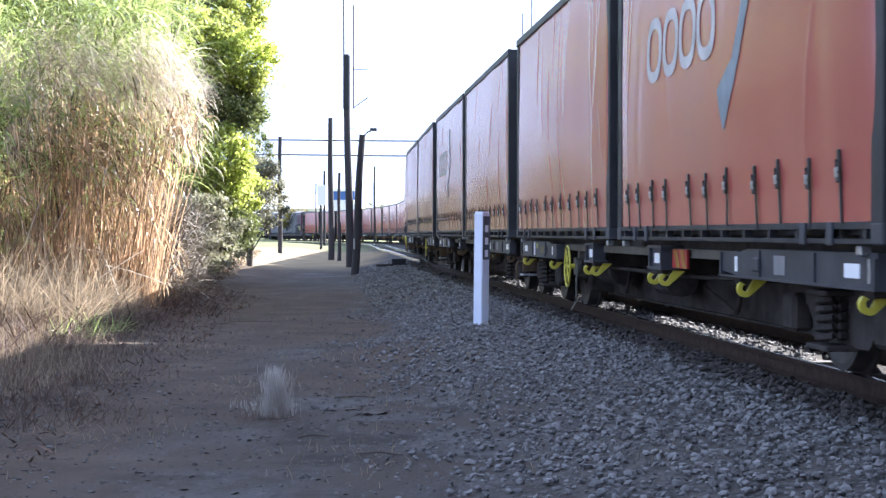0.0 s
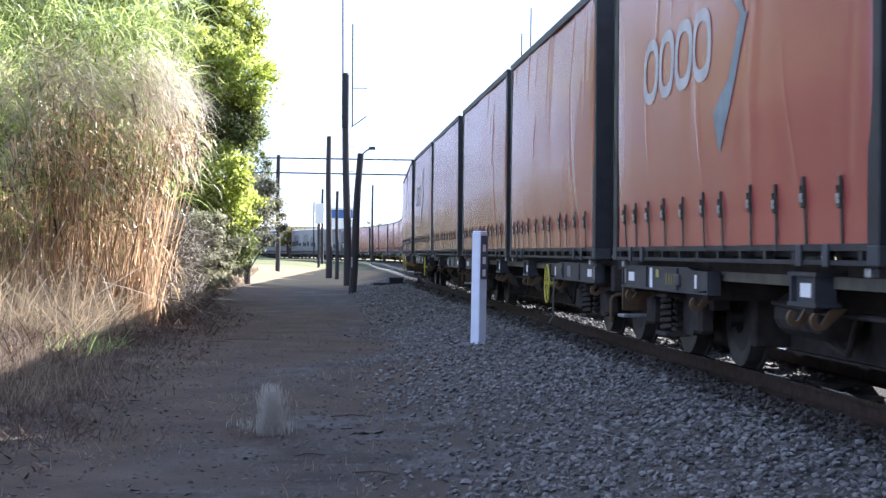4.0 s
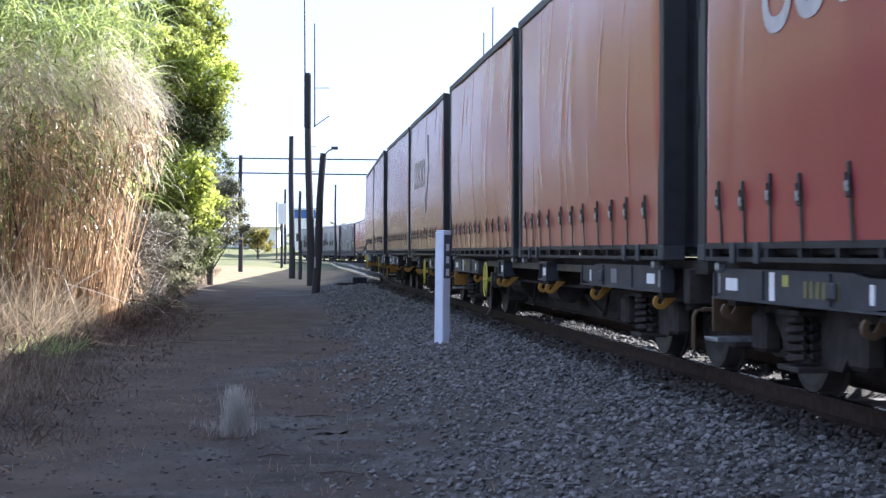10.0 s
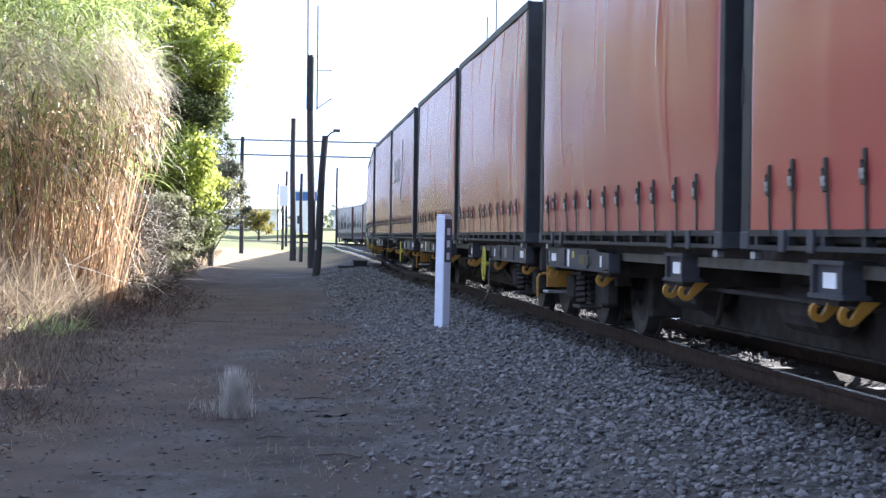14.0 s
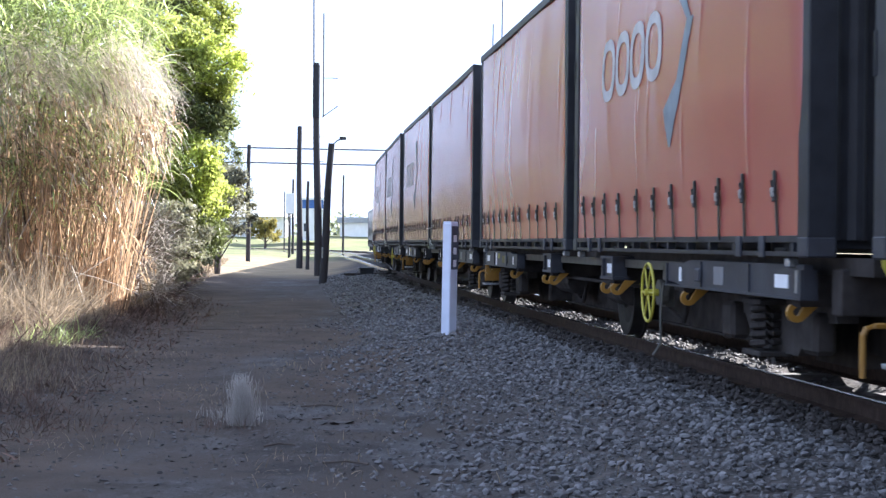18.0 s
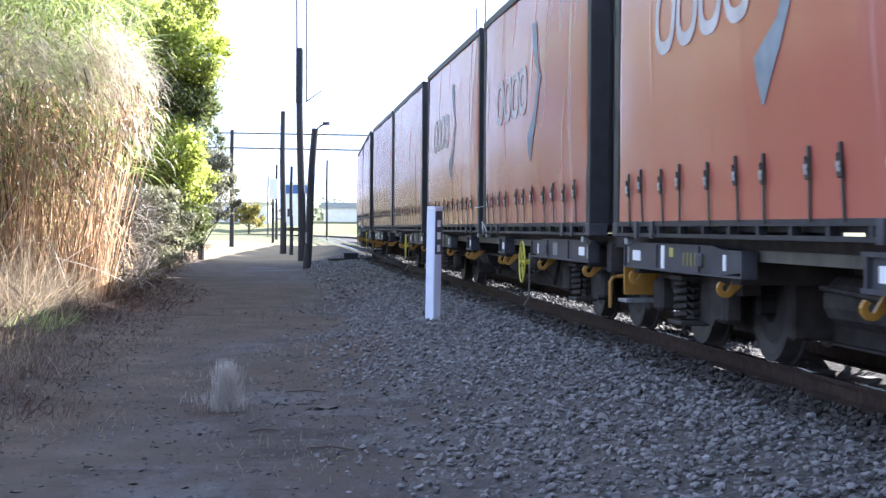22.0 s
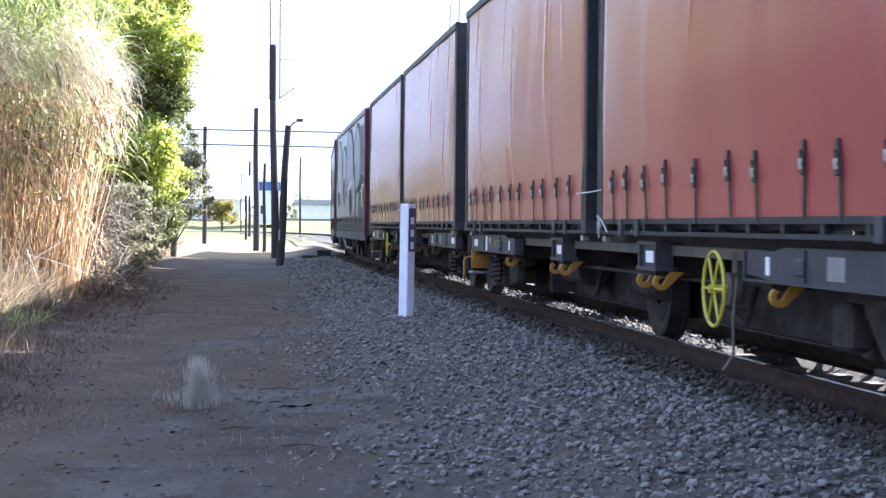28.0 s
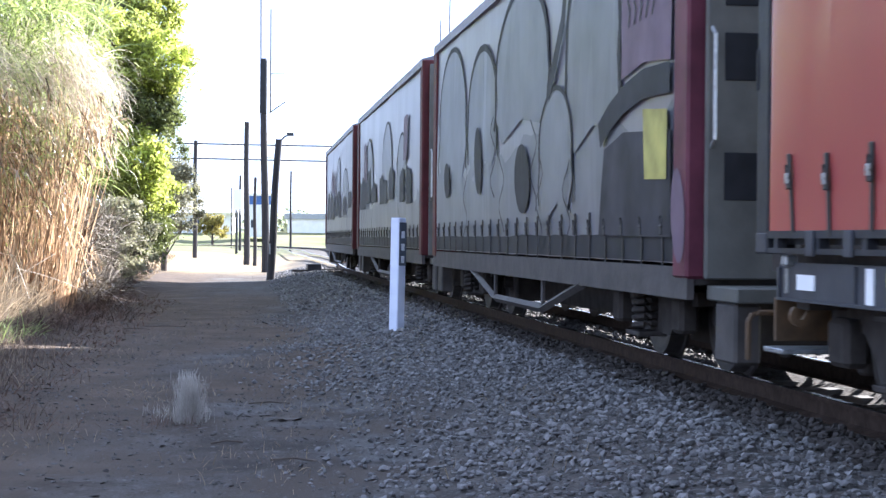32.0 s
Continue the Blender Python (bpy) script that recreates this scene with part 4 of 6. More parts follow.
    def field(x_a, x_b, z_a, z_b, rough_top, material, lift, label):
        n = max(4, int((x_b - x_a) / 0.2))
        bm = bmesh.new()
        xs = np.linspace(x_a, x_b, n)
        lo = [bm.verts.new((a, y, z_a)) for a in xs]
        hi = [bm.verts.new((a, y, z_b + rough_top * (1.6 * noise.noise((a * 0.7, seed * 2.0, z_b)) + rng.uniform(-0.35, 0.35)))) for a in xs]
        for q in range(n - 1):
            bm.faces.new((lo[q], hi[q], hi[q + 1], lo[q + 1]))
        sprayed("paint_patch", bm, material, lift, label, 0)

    field(L0 + 0.05, L1 - 0.05, Z_LOW + 0.02, 1.95 if seed == 0 else 1.75, 0.22, M["steely"], 0.004, "slate sprayed lower field")
    field(L0 + 0.05, L1 - 0.05, Z_LOW + 0.01, Z_LOW + 0.20, 0.02, M["ashen"], 0.007, "charcoal hem strip")
    if seed == 0:
        for k, row in enumerate(((4.75, 1.2, 2.7, 3.60, 1.65, 0.07), (2.25, 1.1, 2.5, 3.32, 1.75, 0.09), (-0.2, 1.45, 2.8, 3.66, 2.05, 0.09), (-3.50, 0.95, 2.7, 3.62, 1.75, 0.11))):
            lobe(*row[:5], M["steely"], 0.008 + 0.003 * k, row[5])
        lobe(-2.02, 0.76, 1.9, 2.42, 1.12, M["steely"], 0.022, 0.05)
        for x, z, w_, h_ in ((2.45, 1.95, 0.30, 0.42), (-0.40, 1.62, 0.40, 0.37), (5.1, 1.8, 0.25, 0.25)):
            sprayed("paint_patch", flat_shape(rounded(x, z, w_, h_, 18, 2.0, 0.15), y), M["ashen"], 0.026, "charcoal sprayed oval")
        sprayed("paint_patch", flat_shape([(-3.80, 1.02), (L0 + 0.05, 1.0), (L0 + 0.05, 1.75), (-4.6, 1.82), (-4.0, 1.72)], y), M["smoke"], 0.026, "smoky sprayed block")
        bm = bmesh.new()
        strip(bm, [(L0 + 0.05, 2.12), (-5.2, 2.14), (-4.65, 2.08), (-4.2, 1.98), (-3.86, 1.84)], 0.22, y)
        sprayed("paint_stroke", bm, M["ashen"], 0.030, "thick charcoal stroke", 0)
        bm = bmesh.new()
        strip(bm, [(-2.55, 3.4), (-2.4, 3.0), (-2.0, 2.62), (-1.7, 2.4)], 0.20, y)
        sprayed("paint_stroke", bm, M["ashen"], 0.028, "thick charcoal stroke", 0)
        for q in range(5):
            bm = bmesh.new()
            xx = -4.75 - q * 0.17
            strip(bm, [(xx, 2.62), (xx - 0.04, 2.74), (xx + 0.05, 2.84), (xx - 0.06, 2.95 + 0.05 * (q % 2))], 0.03, y)
            sprayed("paint_stroke", bm, M["ink"], 0.030, "small black tag", 0)
        sprayed("paint_patch", flat_shape([(-4.52, 2.24), (-5.2, 2.3), (L0 + 0.05, 2.24), (L0 + 0.05, 3.5), (-4.5, 3.5)], y), M["blush"], 0.024, "pinkish sprayed block")
        sprayed("paint_patch", flat_shape([(-5.24, 1.43), (-5.82, 1.41), (-5.86, 1.90), (-5.22, 1.95)], y), M["straw"], 0.034, "straw-yellow sprayed block")
        curls = ((1.25, 2.4), (0.7, 2.0), (-1.05, 2.2), (-1.35, 1.8), (3.4, 1.9), (-2.6, 1.7))
    else:
        for k in range(3):
            lobe(L0 + 2.4 + 3.4 * k + rng.uniform(-0.4, 0.4), rng.uniform(0.7, 1.1), rng.uniform(2.0, 2.5), rng.uniform(2.8, 3.4), 1.6, M["steely"], 0.008 + 0.003 * k, 0.05)
        for k in range(7):
            x = L0 + 0.8 + 1.6 * k + rng.uniform(-0.4, 0.4)
            field(x, x + rng.uniform(0.7, 1.7), rng.uniform(1.55, 1.8), rng.uniform(2.0, 2.45), 0.22, M["ashen"], 0.020 + 0.001 * k, "charcoal sprayed blotch")
        for k in range(3):
            x = rng.uniform(L0 + 0.5, L1 - 1.2)
            field(x, x + rng.uniform(0.4, 0.8), rng.uniform(2.2, 2.4), rng.uniform(2.7, 3.2), 0.15, M["blush"], 0.030 + 0.001 * k, "pinkish sprayed smear")
        curls = tuple((rng.uniform(L0 + 0.6, L1 - 0.6), rng.uniform(1.6, 2.8)) for _ in range(6))
    for k, (x, z) in enumerate(curls):
        bm = bmesh.new()
        strip(bm, [(x + 0.16 * math.sin(q * 0.9 + k), z - q * 0.085) for q in range(12)], 0.028, y)
        sprayed("paint_stroke", bm, M["ink"], 0.038, "thin black scrawl", 0)
    if seed == 0:
        bm = flat_shape(rounded(L0 - 0.14, 1.15, 0.16, 0.33, 20, 2.0, 0.12), SIDE + 0.021)
        part("paint_patch", bm, M["blush"], w, "pinkish sprayed blob")
    return w


MOVERS = []                       # (thing, middle S, half wheelbase, local pose)


def build_train():
    logos = {(-1, 0): 1, (0, 1): 1, (2, 1): 1, (4, 0): 1, (6, 0): 1, (7, 1): 1, (8, 0): 1, (8, 1): 1}
    wheel_at = {-1: 3.0, 0: -4.15, 1: -3.8, 2: 3.05, 3: 3.05, 7: -3.95, 11: 3.2}
    boards = {-1: "yellow", 0: "plate", 7: "yellow"}
    protos = {}
    for i in range(-5, 12):
        mid = FIRST + PITCH * (i + 0.5)
        key = (wheel_at.get(i, -3.38), boards.get(i, ""), "lemon" if i < 0 else "rusty" if i < 3 or i == 11 else "yellow", i in (3, 5), i in (7, 8, 10, 11))
        if key not in protos:
            lab = "grey steel container flat wagon with " + ("yellow" if key[2] != "rusty" else "rusty brown") + " rope hooks"
            w = protos[key] = build_wagon(*key, lab)
        else:
            w = copy_thing(protos[key], Matrix.Identity(4))
            kids = [o for o in w.children if o.name.startswith("wheelset")]
            ROLLERS.extend((o, o.matrix_local.translation.x, w) for o in kids)
        MOVERS.append((w, mid, PITCH / 2 - 2.0, Matrix.Identity(4)))
        for j in (0, 1):
            kind = logos.get((i, j), 0)
            seed = (i * 2 + j + 20) % 6
            key = ("c", kind, seed)
            if key not in protos:
                lab = {0: "orange-red curtain-sided container with black buckles on a wagon", 1: "orange-red curtain-sided container with white and blue print",
                       2: "orange-red curtain-sided container with faded pale print"}[kind]
                protos[key] = build_container(kind, seed, lab)
                c = protos[key]
            else:
                c = copy_thing(protos[key], Matrix.Identity(4))
            MOVERS.append((c, mid, PITCH / 2 - 2.0, pose(-3.80 if j == 0 else 3.80, 0, DECK)))
    start = FIRST + PITCH * 12
    for k in range(3):
        lab = ("grey sheeted railway wagon covered in sprayed lobes", "grey sheeted railway wagon with charcoal sprayed band", "grey sheeted railway wagon with sprayed strokes, last of the train")[k]
        w = build_zwagon(k, lab)
        MOVERS.append((w, start + ZPITCH * (k + 0.5), ZPITCH / 2 - 2.75, Matrix.Identity(4)))


build_train()


def vehicle_pose(mid, wheelbase, t):
    s = mid - travelled(t)
    xa, ya, _ = on_line(s - wheelbase)
    xb, yb, _ = on_line(s + wheelbase)
    return pose((xa + xb) / 2, (ya + yb) / 2, RAIL, 0, 0, math.degrees(math.atan2(yb - ya, xb - xa)))


def motions():
    mids = {}
    for ob, mid, wb, local in MOVERS:
        mids[ob] = mid
        walk(ob, [(t, vehicle_pose(mid, wb, t) @ local) for t in np.arange(0, 32.01, 1.0)])
    for o, x, w in ROLLERS:
        rows = []
        for f in range(0, 961, 2):
            t = f / 30
            s = mids[w] + x - travelled(t)
            if -6 < s < 40 or f in (0, 960):
                a = (mids[w] + x - travelled(max(0.0, t))) / 0.42
                if not -6 < s < 40:
                    edge = -6 if s <= -6 else 40
                    a = edge / 0.42
                rows.append((t, Matrix.Translation((x, 0, 0.42)) @ Matrix.Rotation(a, 4, "Y")))
        walk(o, rows)


def build_siding():
    """The line that leaves the main track towards the left in the distance."""
    tr = tagged(thing("siding_track", "worn rails of a siding leaving the main line", "railway track"), kind="structure")
    ss = np.arange(57, 230, 3.0)
    off = np.interp(ss, [56, 62, 89, 100, 150, 200, 230], [0.1, 0.45, 1.7, 2.4, 4.2, 6.0, 6.8])
    for side in (0.568, -0.568):
        verts, faces = [], []
        for s, o in zip(ss, off):
            for dy, dz in ((-0.035, -0.12), (-0.035, 0.004), (0.035, 0.004), (0.035, -0.12)):
                x, y, _ = on_line(s, o + side + dy)
                verts.append((x, y, RAIL - 0.01 + dz))
        for i in range(len(ss) - 1):
            for j in range(3):
                faces.append((i * 4 + j, i * 4 + j + 1, (i + 1) * 4 + j + 1, (i + 1) * 4 + j))
        raw("rail", verts, faces, M["railtop"], tr)


build_siding()


# ---- loose stone ----
def scatter_stones(name, label, pts, sizes, material, seed, flat=0.7, lift=0.25):
    """Many small broken stones joined as one object."""
    rng = np.random.RandomState(seed)
    bm = bmesh.new()
    bmesh.ops.create_icosphere(bm, subdivisions=1, radius=1.0)
    base = np.array([v.co[:] for v in bm.verts])
    tri = np.array([[v.index for v in f.verts] for f in bm.faces])
    bm.free()
    n = len(pts)
    jag = base[None] * rng.uniform(0.52, 1.25, (n, len(base), 1))
    jag *= np.stack([rng.uniform(0.7, 1.25, n), rng.uniform(0.7, 1.25, n), rng.uniform(flat * 0.7, flat * 1.2, n)], 1)[:, None, :]
    a = rng.uniform(0, 2 * np.pi, n)
    tx = rng.normal(0, 0.35, n)
    ca, sa, ct, st = np.cos(a), np.sin(a), np.cos(tx), np.sin(tx)
    x, y, z = jag[..., 0], jag[..., 1], jag[..., 2]
    y, z = y * ct[:, None] - z * st[:, None], y * st[:, None] + z * ct[:, None]
    x, y = x * ca[:, None] - y * sa[:, None], x * sa[:, None] + y * ca[:, None]
    v = np.stack([x, y, z], -1) * sizes[:, None, None] + pts[:, None, :]
    v[..., 2] += sizes[:, None] * lift
    f = (tri[None] + (np.arange(n) * len(base))[:, None, None]).reshape(-1, 3)
    ob = raw(name, v.reshape(-1, 3).tolist(), f.tolist(), material)
    return tagged(ob, label, "stones", kind="stuff")


def build_ballast():
    rng = np.random.RandomState(11)
    sets = []
    for s0, s1, u0, u1, dens, lo, hi in ((4, 16, 0.68, 4.3, 420, 0.015, 0.038), (16, 28, 0.68, 4.2, 210, 0.018, 0.042), (28, 60, 0.68, 3.2, 60, 0.03, 0.06),
                                         (4, 30, -0.50, 0.50, 170, 0.02, 0.045), (30, 70, -0.50, 0.50, 40, 0.03, 0.06), (4, 40, -1.6, -0.65, 60, 0.025, 0.05)):
        n = int((s1 - s0) * (u1 - u0) * dens)
        s, u = rng.uniform(s0, s1, n), rng.uniform(u0, u1, n)
        keep = rng.rand(n) < (1 - smooth(2.3, 4.1, np.abs(u) + 0.35 * np.sin(s * 0.9) * np.sin(s * 0.37)))
        s, u = s[keep], u[keep]
        x, y, _ = on_line(s, u)
        z = ground_z(x, y)
        r = rng.uniform(0, 1, len(s)) ** 1.8 * (hi - lo) + lo
        sets.append((np.stack([x, y, z + rng.uniform(-0.02, 0.02, len(s))], 1), r))
    pts, rad = np.concatenate([a for a, _ in sets]), np.concatenate([b for _, b in sets])
    u_all = track_coords(pts[:, 0], pts[:, 1])[0]
    # foot stones get a darker colour for brake dust and the rail's shade together
    foot = (np.abs(u_all) > 0.55) & (np.abs(u_all) < 1.05 + 0.25 * rng.rand(len(u_all)))
    scatter_stones("rail_ballast", "dark stones along the rail's foot, dust and shade in their colour", pts[foot], rad[foot], M["dusty"], 15)
    scatter_stones("ballast", "grey broken ballast stones beside the rails", pts[~foot], rad[~foot] * 0.84, M["stone"], 12)
    n = 11000
    x, y = rng.uniform(-5.5, 2.5, n), 7.5 + rng.gamma(1.6, 6.0, n)
    u, _ = track_coords(x, y)
    k = (u > 2.6) & (u < 8.5)
    x, y = x[k], y[k]
    r = 0.005 + 0.019 * rng.rand(len(x)) ** 3
    scatter_stones("gravel", "small pale stones strewn over the dirt path", np.stack([x, y, ground_z(x, y)], 1), r, M["chip"], 13, 0.6, 0.1)


build_ballast()


# ---- posts, poles, wires ----
def stand(x, y, sink=0.05):
    return float(ground_z(np.array([x]), np.array([y]))[0]) - sink


def build_post():
    x, y = 0.04, 19.8
    p = thing("marker_post", "white square marker post with a slate-grey panel, standing in ballast", "post", m=pose(x, y, stand(x, y, 0.06), 0, 0.8, -42))
    part("shaft", boxes((-0.075, 0.075, -0.075, 0.075, 0.0, 1.50), bevel=0.012), M["post"], p)
    part("cap", boxes((-0.0735, 0.0735, -0.0735, 0.0735, 1.495, 1.52), bevel=0.012), M["post"], p)
    pan = part("panel", boxes((0.0745, 0.081, -0.066, 0.068, 0.90, 1.46)), M["slate"], p, "slate-grey number panel")
    for k, z in enumerate((1.30, 1.14, 0.98)):
        part("bar", boxes((0.081, 0.084, -0.03, 0.03, z - 0.045, z + 0.045)), M["plate"], pan, "pale number bar")
    rng = np.random.RandomState(4)
    pts = np.stack([rng.normal(0.04, 0.14, 26), rng.normal(19.75, 0.14, 26), np.zeros(26)], 1)
    pts[:, 2] = ground_z(pts[:, 0], pts[:, 1])
    scatter_stones("stone_pile", "small stones heaped round the post's foot", pts, rng.uniform(0.02, 0.05, 26), M["stone"], 14)


build_post()


def build_pole(name, x, y, top, r0, r1, lean=(0.0, 0.0), label="weathered timber line pole"):
    z = stand(x, y, 0.15)
    p = thing(name, label, "pole", "line poles beside the track", m=pose(x, y, z))
    bm = bmesh.new()
    h = top - z
    q = np.linspace(0, 1, 10)
    tube(bm, [(lean[0] * a + 0.02 * math.sin(7 * a), lean[1] * a, h * a) for a in q], r0, 12, radii=[r0 + (r1 - r0) * a for a in q])
    part("shaft", bm, M["timber"], p)
    return p, h


def build_poles():
    a, h = build_pole("line_pole", -5.2, 62, 8.67, 0.165, 0.12, (-0.15, 0), "tall weathered timber pole with conduit and aerial rods")
    bm = bmesh.new()
    tube(bm, [(-0.22, -0.1, h - 2.4), (-0.26, -0.1, h + 3.0)], 0.034)
    part("aerial", bm, M["wire"], a, "thin grey aerial rod")
    bm = bmesh.new()
    tube(bm, [(0.16, -0.1, h - 2.2), (0.15, -0.1, h + 2.0)], 0.03)
    part("aerial", bm, M["wire"], a, "thin grey aerial rod")
    bm = bmesh.new()
    tube(bm, [(0.1, 0, h - 2.2), (0.75, -0.1, h - 1.75)], 0.02)
    part("bracket", bm, M["wire"], a)
    bm = bmesh.new()
    tube(bm, [(0.15, -0.1, h - 0.62), (0.75, -0.1, h - 0.62)], 0.015)
    part("bracket", bm, M["wire"], a)
    part("collar", boxes((-0.275, -0.005, -0.15, 0.15, h - 2.25, h - 0.03), bevel=0.045), M["dark"], a, "dark metal sleeve round the pole head")
    bm = bmesh.new()
    for k in range(4):
        rod(bm, (-0.22 - 0.0 * k, 0, h - 3 - k), (0.2, 0, h - 3 - k), 0.012, n=5)
    part("step_iron", bm, M["wire"], a)
    build_pole("line_pole", -7.7, 80, 7.46, 0.17, 0.12, (-0.05, 0), "weathered timber line pole by the track")
    c, h = build_pole("line_pole", -4.05, 50, 4.63, 0.135, 0.105, (0.25, 0), "short leaning timber pole with a small lamp arm")
    bm = bmesh.new()
    tube(bm, [(0.25, 0, h - 0.1), (0.45, 0, h + 0.10), (0.62, 0, h + 0.16)], 0.025)
    box(bm, 0.52, 0.74, -0.06, 0.06, h + 0.12, h + 0.22)
    part("lamp_arm", bm, M["wire"], c, "grey lamp on a bent arm")
    part("notice", boxes((-0.02, 0.03, -0.2, -0.17, 1.0, 1.35)), M["silver"], c, "pale metal strip")
    build_pole("line_pole", -7.1, 78, 4.50, 0.10, 0.07, (0.0, 0), "thin dark short timber pole")
    build_pole("line_pole", -11.7, 90, 7.1, 0.14, 0.11, (0.0, 0), "slender timber pole carrying wires")
    for x9, d, topy, r in ((601, 150, 340, 0.12), (512, 150, 348, 0.14), (497, 200, 370, 0.10), (505, 120, 380, 0.07)):
        x = (x9 - 784) / 2700 * d
        build_pole("far_pole", x, d, EYE + (458.6 - topy) / 2700 * d, r, r * 0.7, (0, 0), "distant slender dark timber pole")
    for x9, d, topy in ((863, 140, 70), (879, 140, 25)):
        x = (x9 - 784) / 2700 * d
        build_pole("mast", x, d, EYE + (458.6 - topy) / 2700 * d, 0.09, 0.05, (0, 0), "thin distant grey radio mast")
    s = thing("signal_sign", "small pale box sign on a thin post by the track", "sign", m=pose(-12.3, 120, 0.2))
    part("sign_box", boxes((-0.35, 0.35, -0.1, 0.1, 3.4, 5.0), bevel=0.03), M["whitew"], s)
    part("post", boxes((-0.05, 0.05, -0.05, 0.05, 0, 3.4)), M["wire"], s)
    for z in (6.92, 6.05):
        bm = bmesh.new()
        pts = [(-11.7 + 34 * k / 12, 90 - 6.0 * k / 12, z - 0.25 * math.sin(math.pi * k / 12)) for k in range(13)]
        tube(bm, pts, 0.045, 5)
        tagged(part("overhead_wire", bm, M["wire"]), "thin dark overhead wire strung between poles", "wire")
        bm = bmesh.new()
        tube(bm, [(-11.7, 90, z), (-30, 88, z - 0.1), (-48, 88, z)], 0.045, 5)
        tagged(part("overhead_wire", bm, M["wire"]), "thin dark overhead wire strung between poles", "wire")


build_poles()


def build_points_box():
    x, y = -2.75, 52.5
    p = thing("points_box", "low dark metal points box on the ground", "trackside box", m=pose(x, y, stand(x, y, 0.02), 0, 0, 12))
    part("body", boxes((-0.24, 0.24, -0.2, 0.2, 0.0, 0.24), bevel=0.02), M["dark"], p)
    part("lid", boxes((-0.26, 0.26, -0.22, 0.22, 0.235, 0.275), bevel=0.01), M["grey"], p)
    part("plinth", boxes((-0.75, -0.22, -0.15, 0.15, 0.0, 0.08), bevel=0.01), M["under"], p)
    part("rod", boxes((0.2, 1.2, -0.02, 0.02, 0.05, 0.09)), M["under"], p)


build_points_box()


# ---- plants ----
def blades(rng, base, up, length, width, droop, seg=5, side=None, taper=True):
    """Ribbons from base points: start direction, length, width, droop. Returns verts, faces."""
    n = len(base)
    p = base.copy()
    d = up / np.linalg.norm(up, axis=1, keepdims=True)
    if side is None:
        a = rng.normal(1.0, 1.0, n)
        side = np.stack([np.cos(a), np.sin(a), rng.normal(0, 0.25, n)], 1)
    V = []
    for k in range(seg + 1):
        q = k / seg
        w = width * ((1 - q) ** 0.6 + 0.05 if taper else 1.0) / 2
        V.append(p - side * w[:, None])
        V.append(p + side * w[:, None])
        d = d + np.stack([np.zeros(n), np.zeros(n), -droop / seg], 1)
        d = d / np.linalg.norm(d, axis=1, keepdims=True)
        p = p + d * (length / seg)[:, None]
    V = np.stack(V, 1)
    k2 = 2 * (seg + 1)
    f = np.array([[2 * k, 2 * k + 1, 2 * k + 3, 2 * k + 2] for k in range(seg)])
    F = (f[None] + (np.arange(n) * k2)[:, None, None]).reshape(-1, 4)
    return V.reshape(-1, 3), F


def joined(name, chunks, material, parent=None, label=""):
    V, F, o = [], [], 0
    for v, f in chunks:
        V.append(v)
        F.append(f + o)
        o += len(v)
    return raw(name, np.concatenate(V).tolist(), np.concatenate(F).tolist(), material, parent, label, kind="stuff" if parent else "")


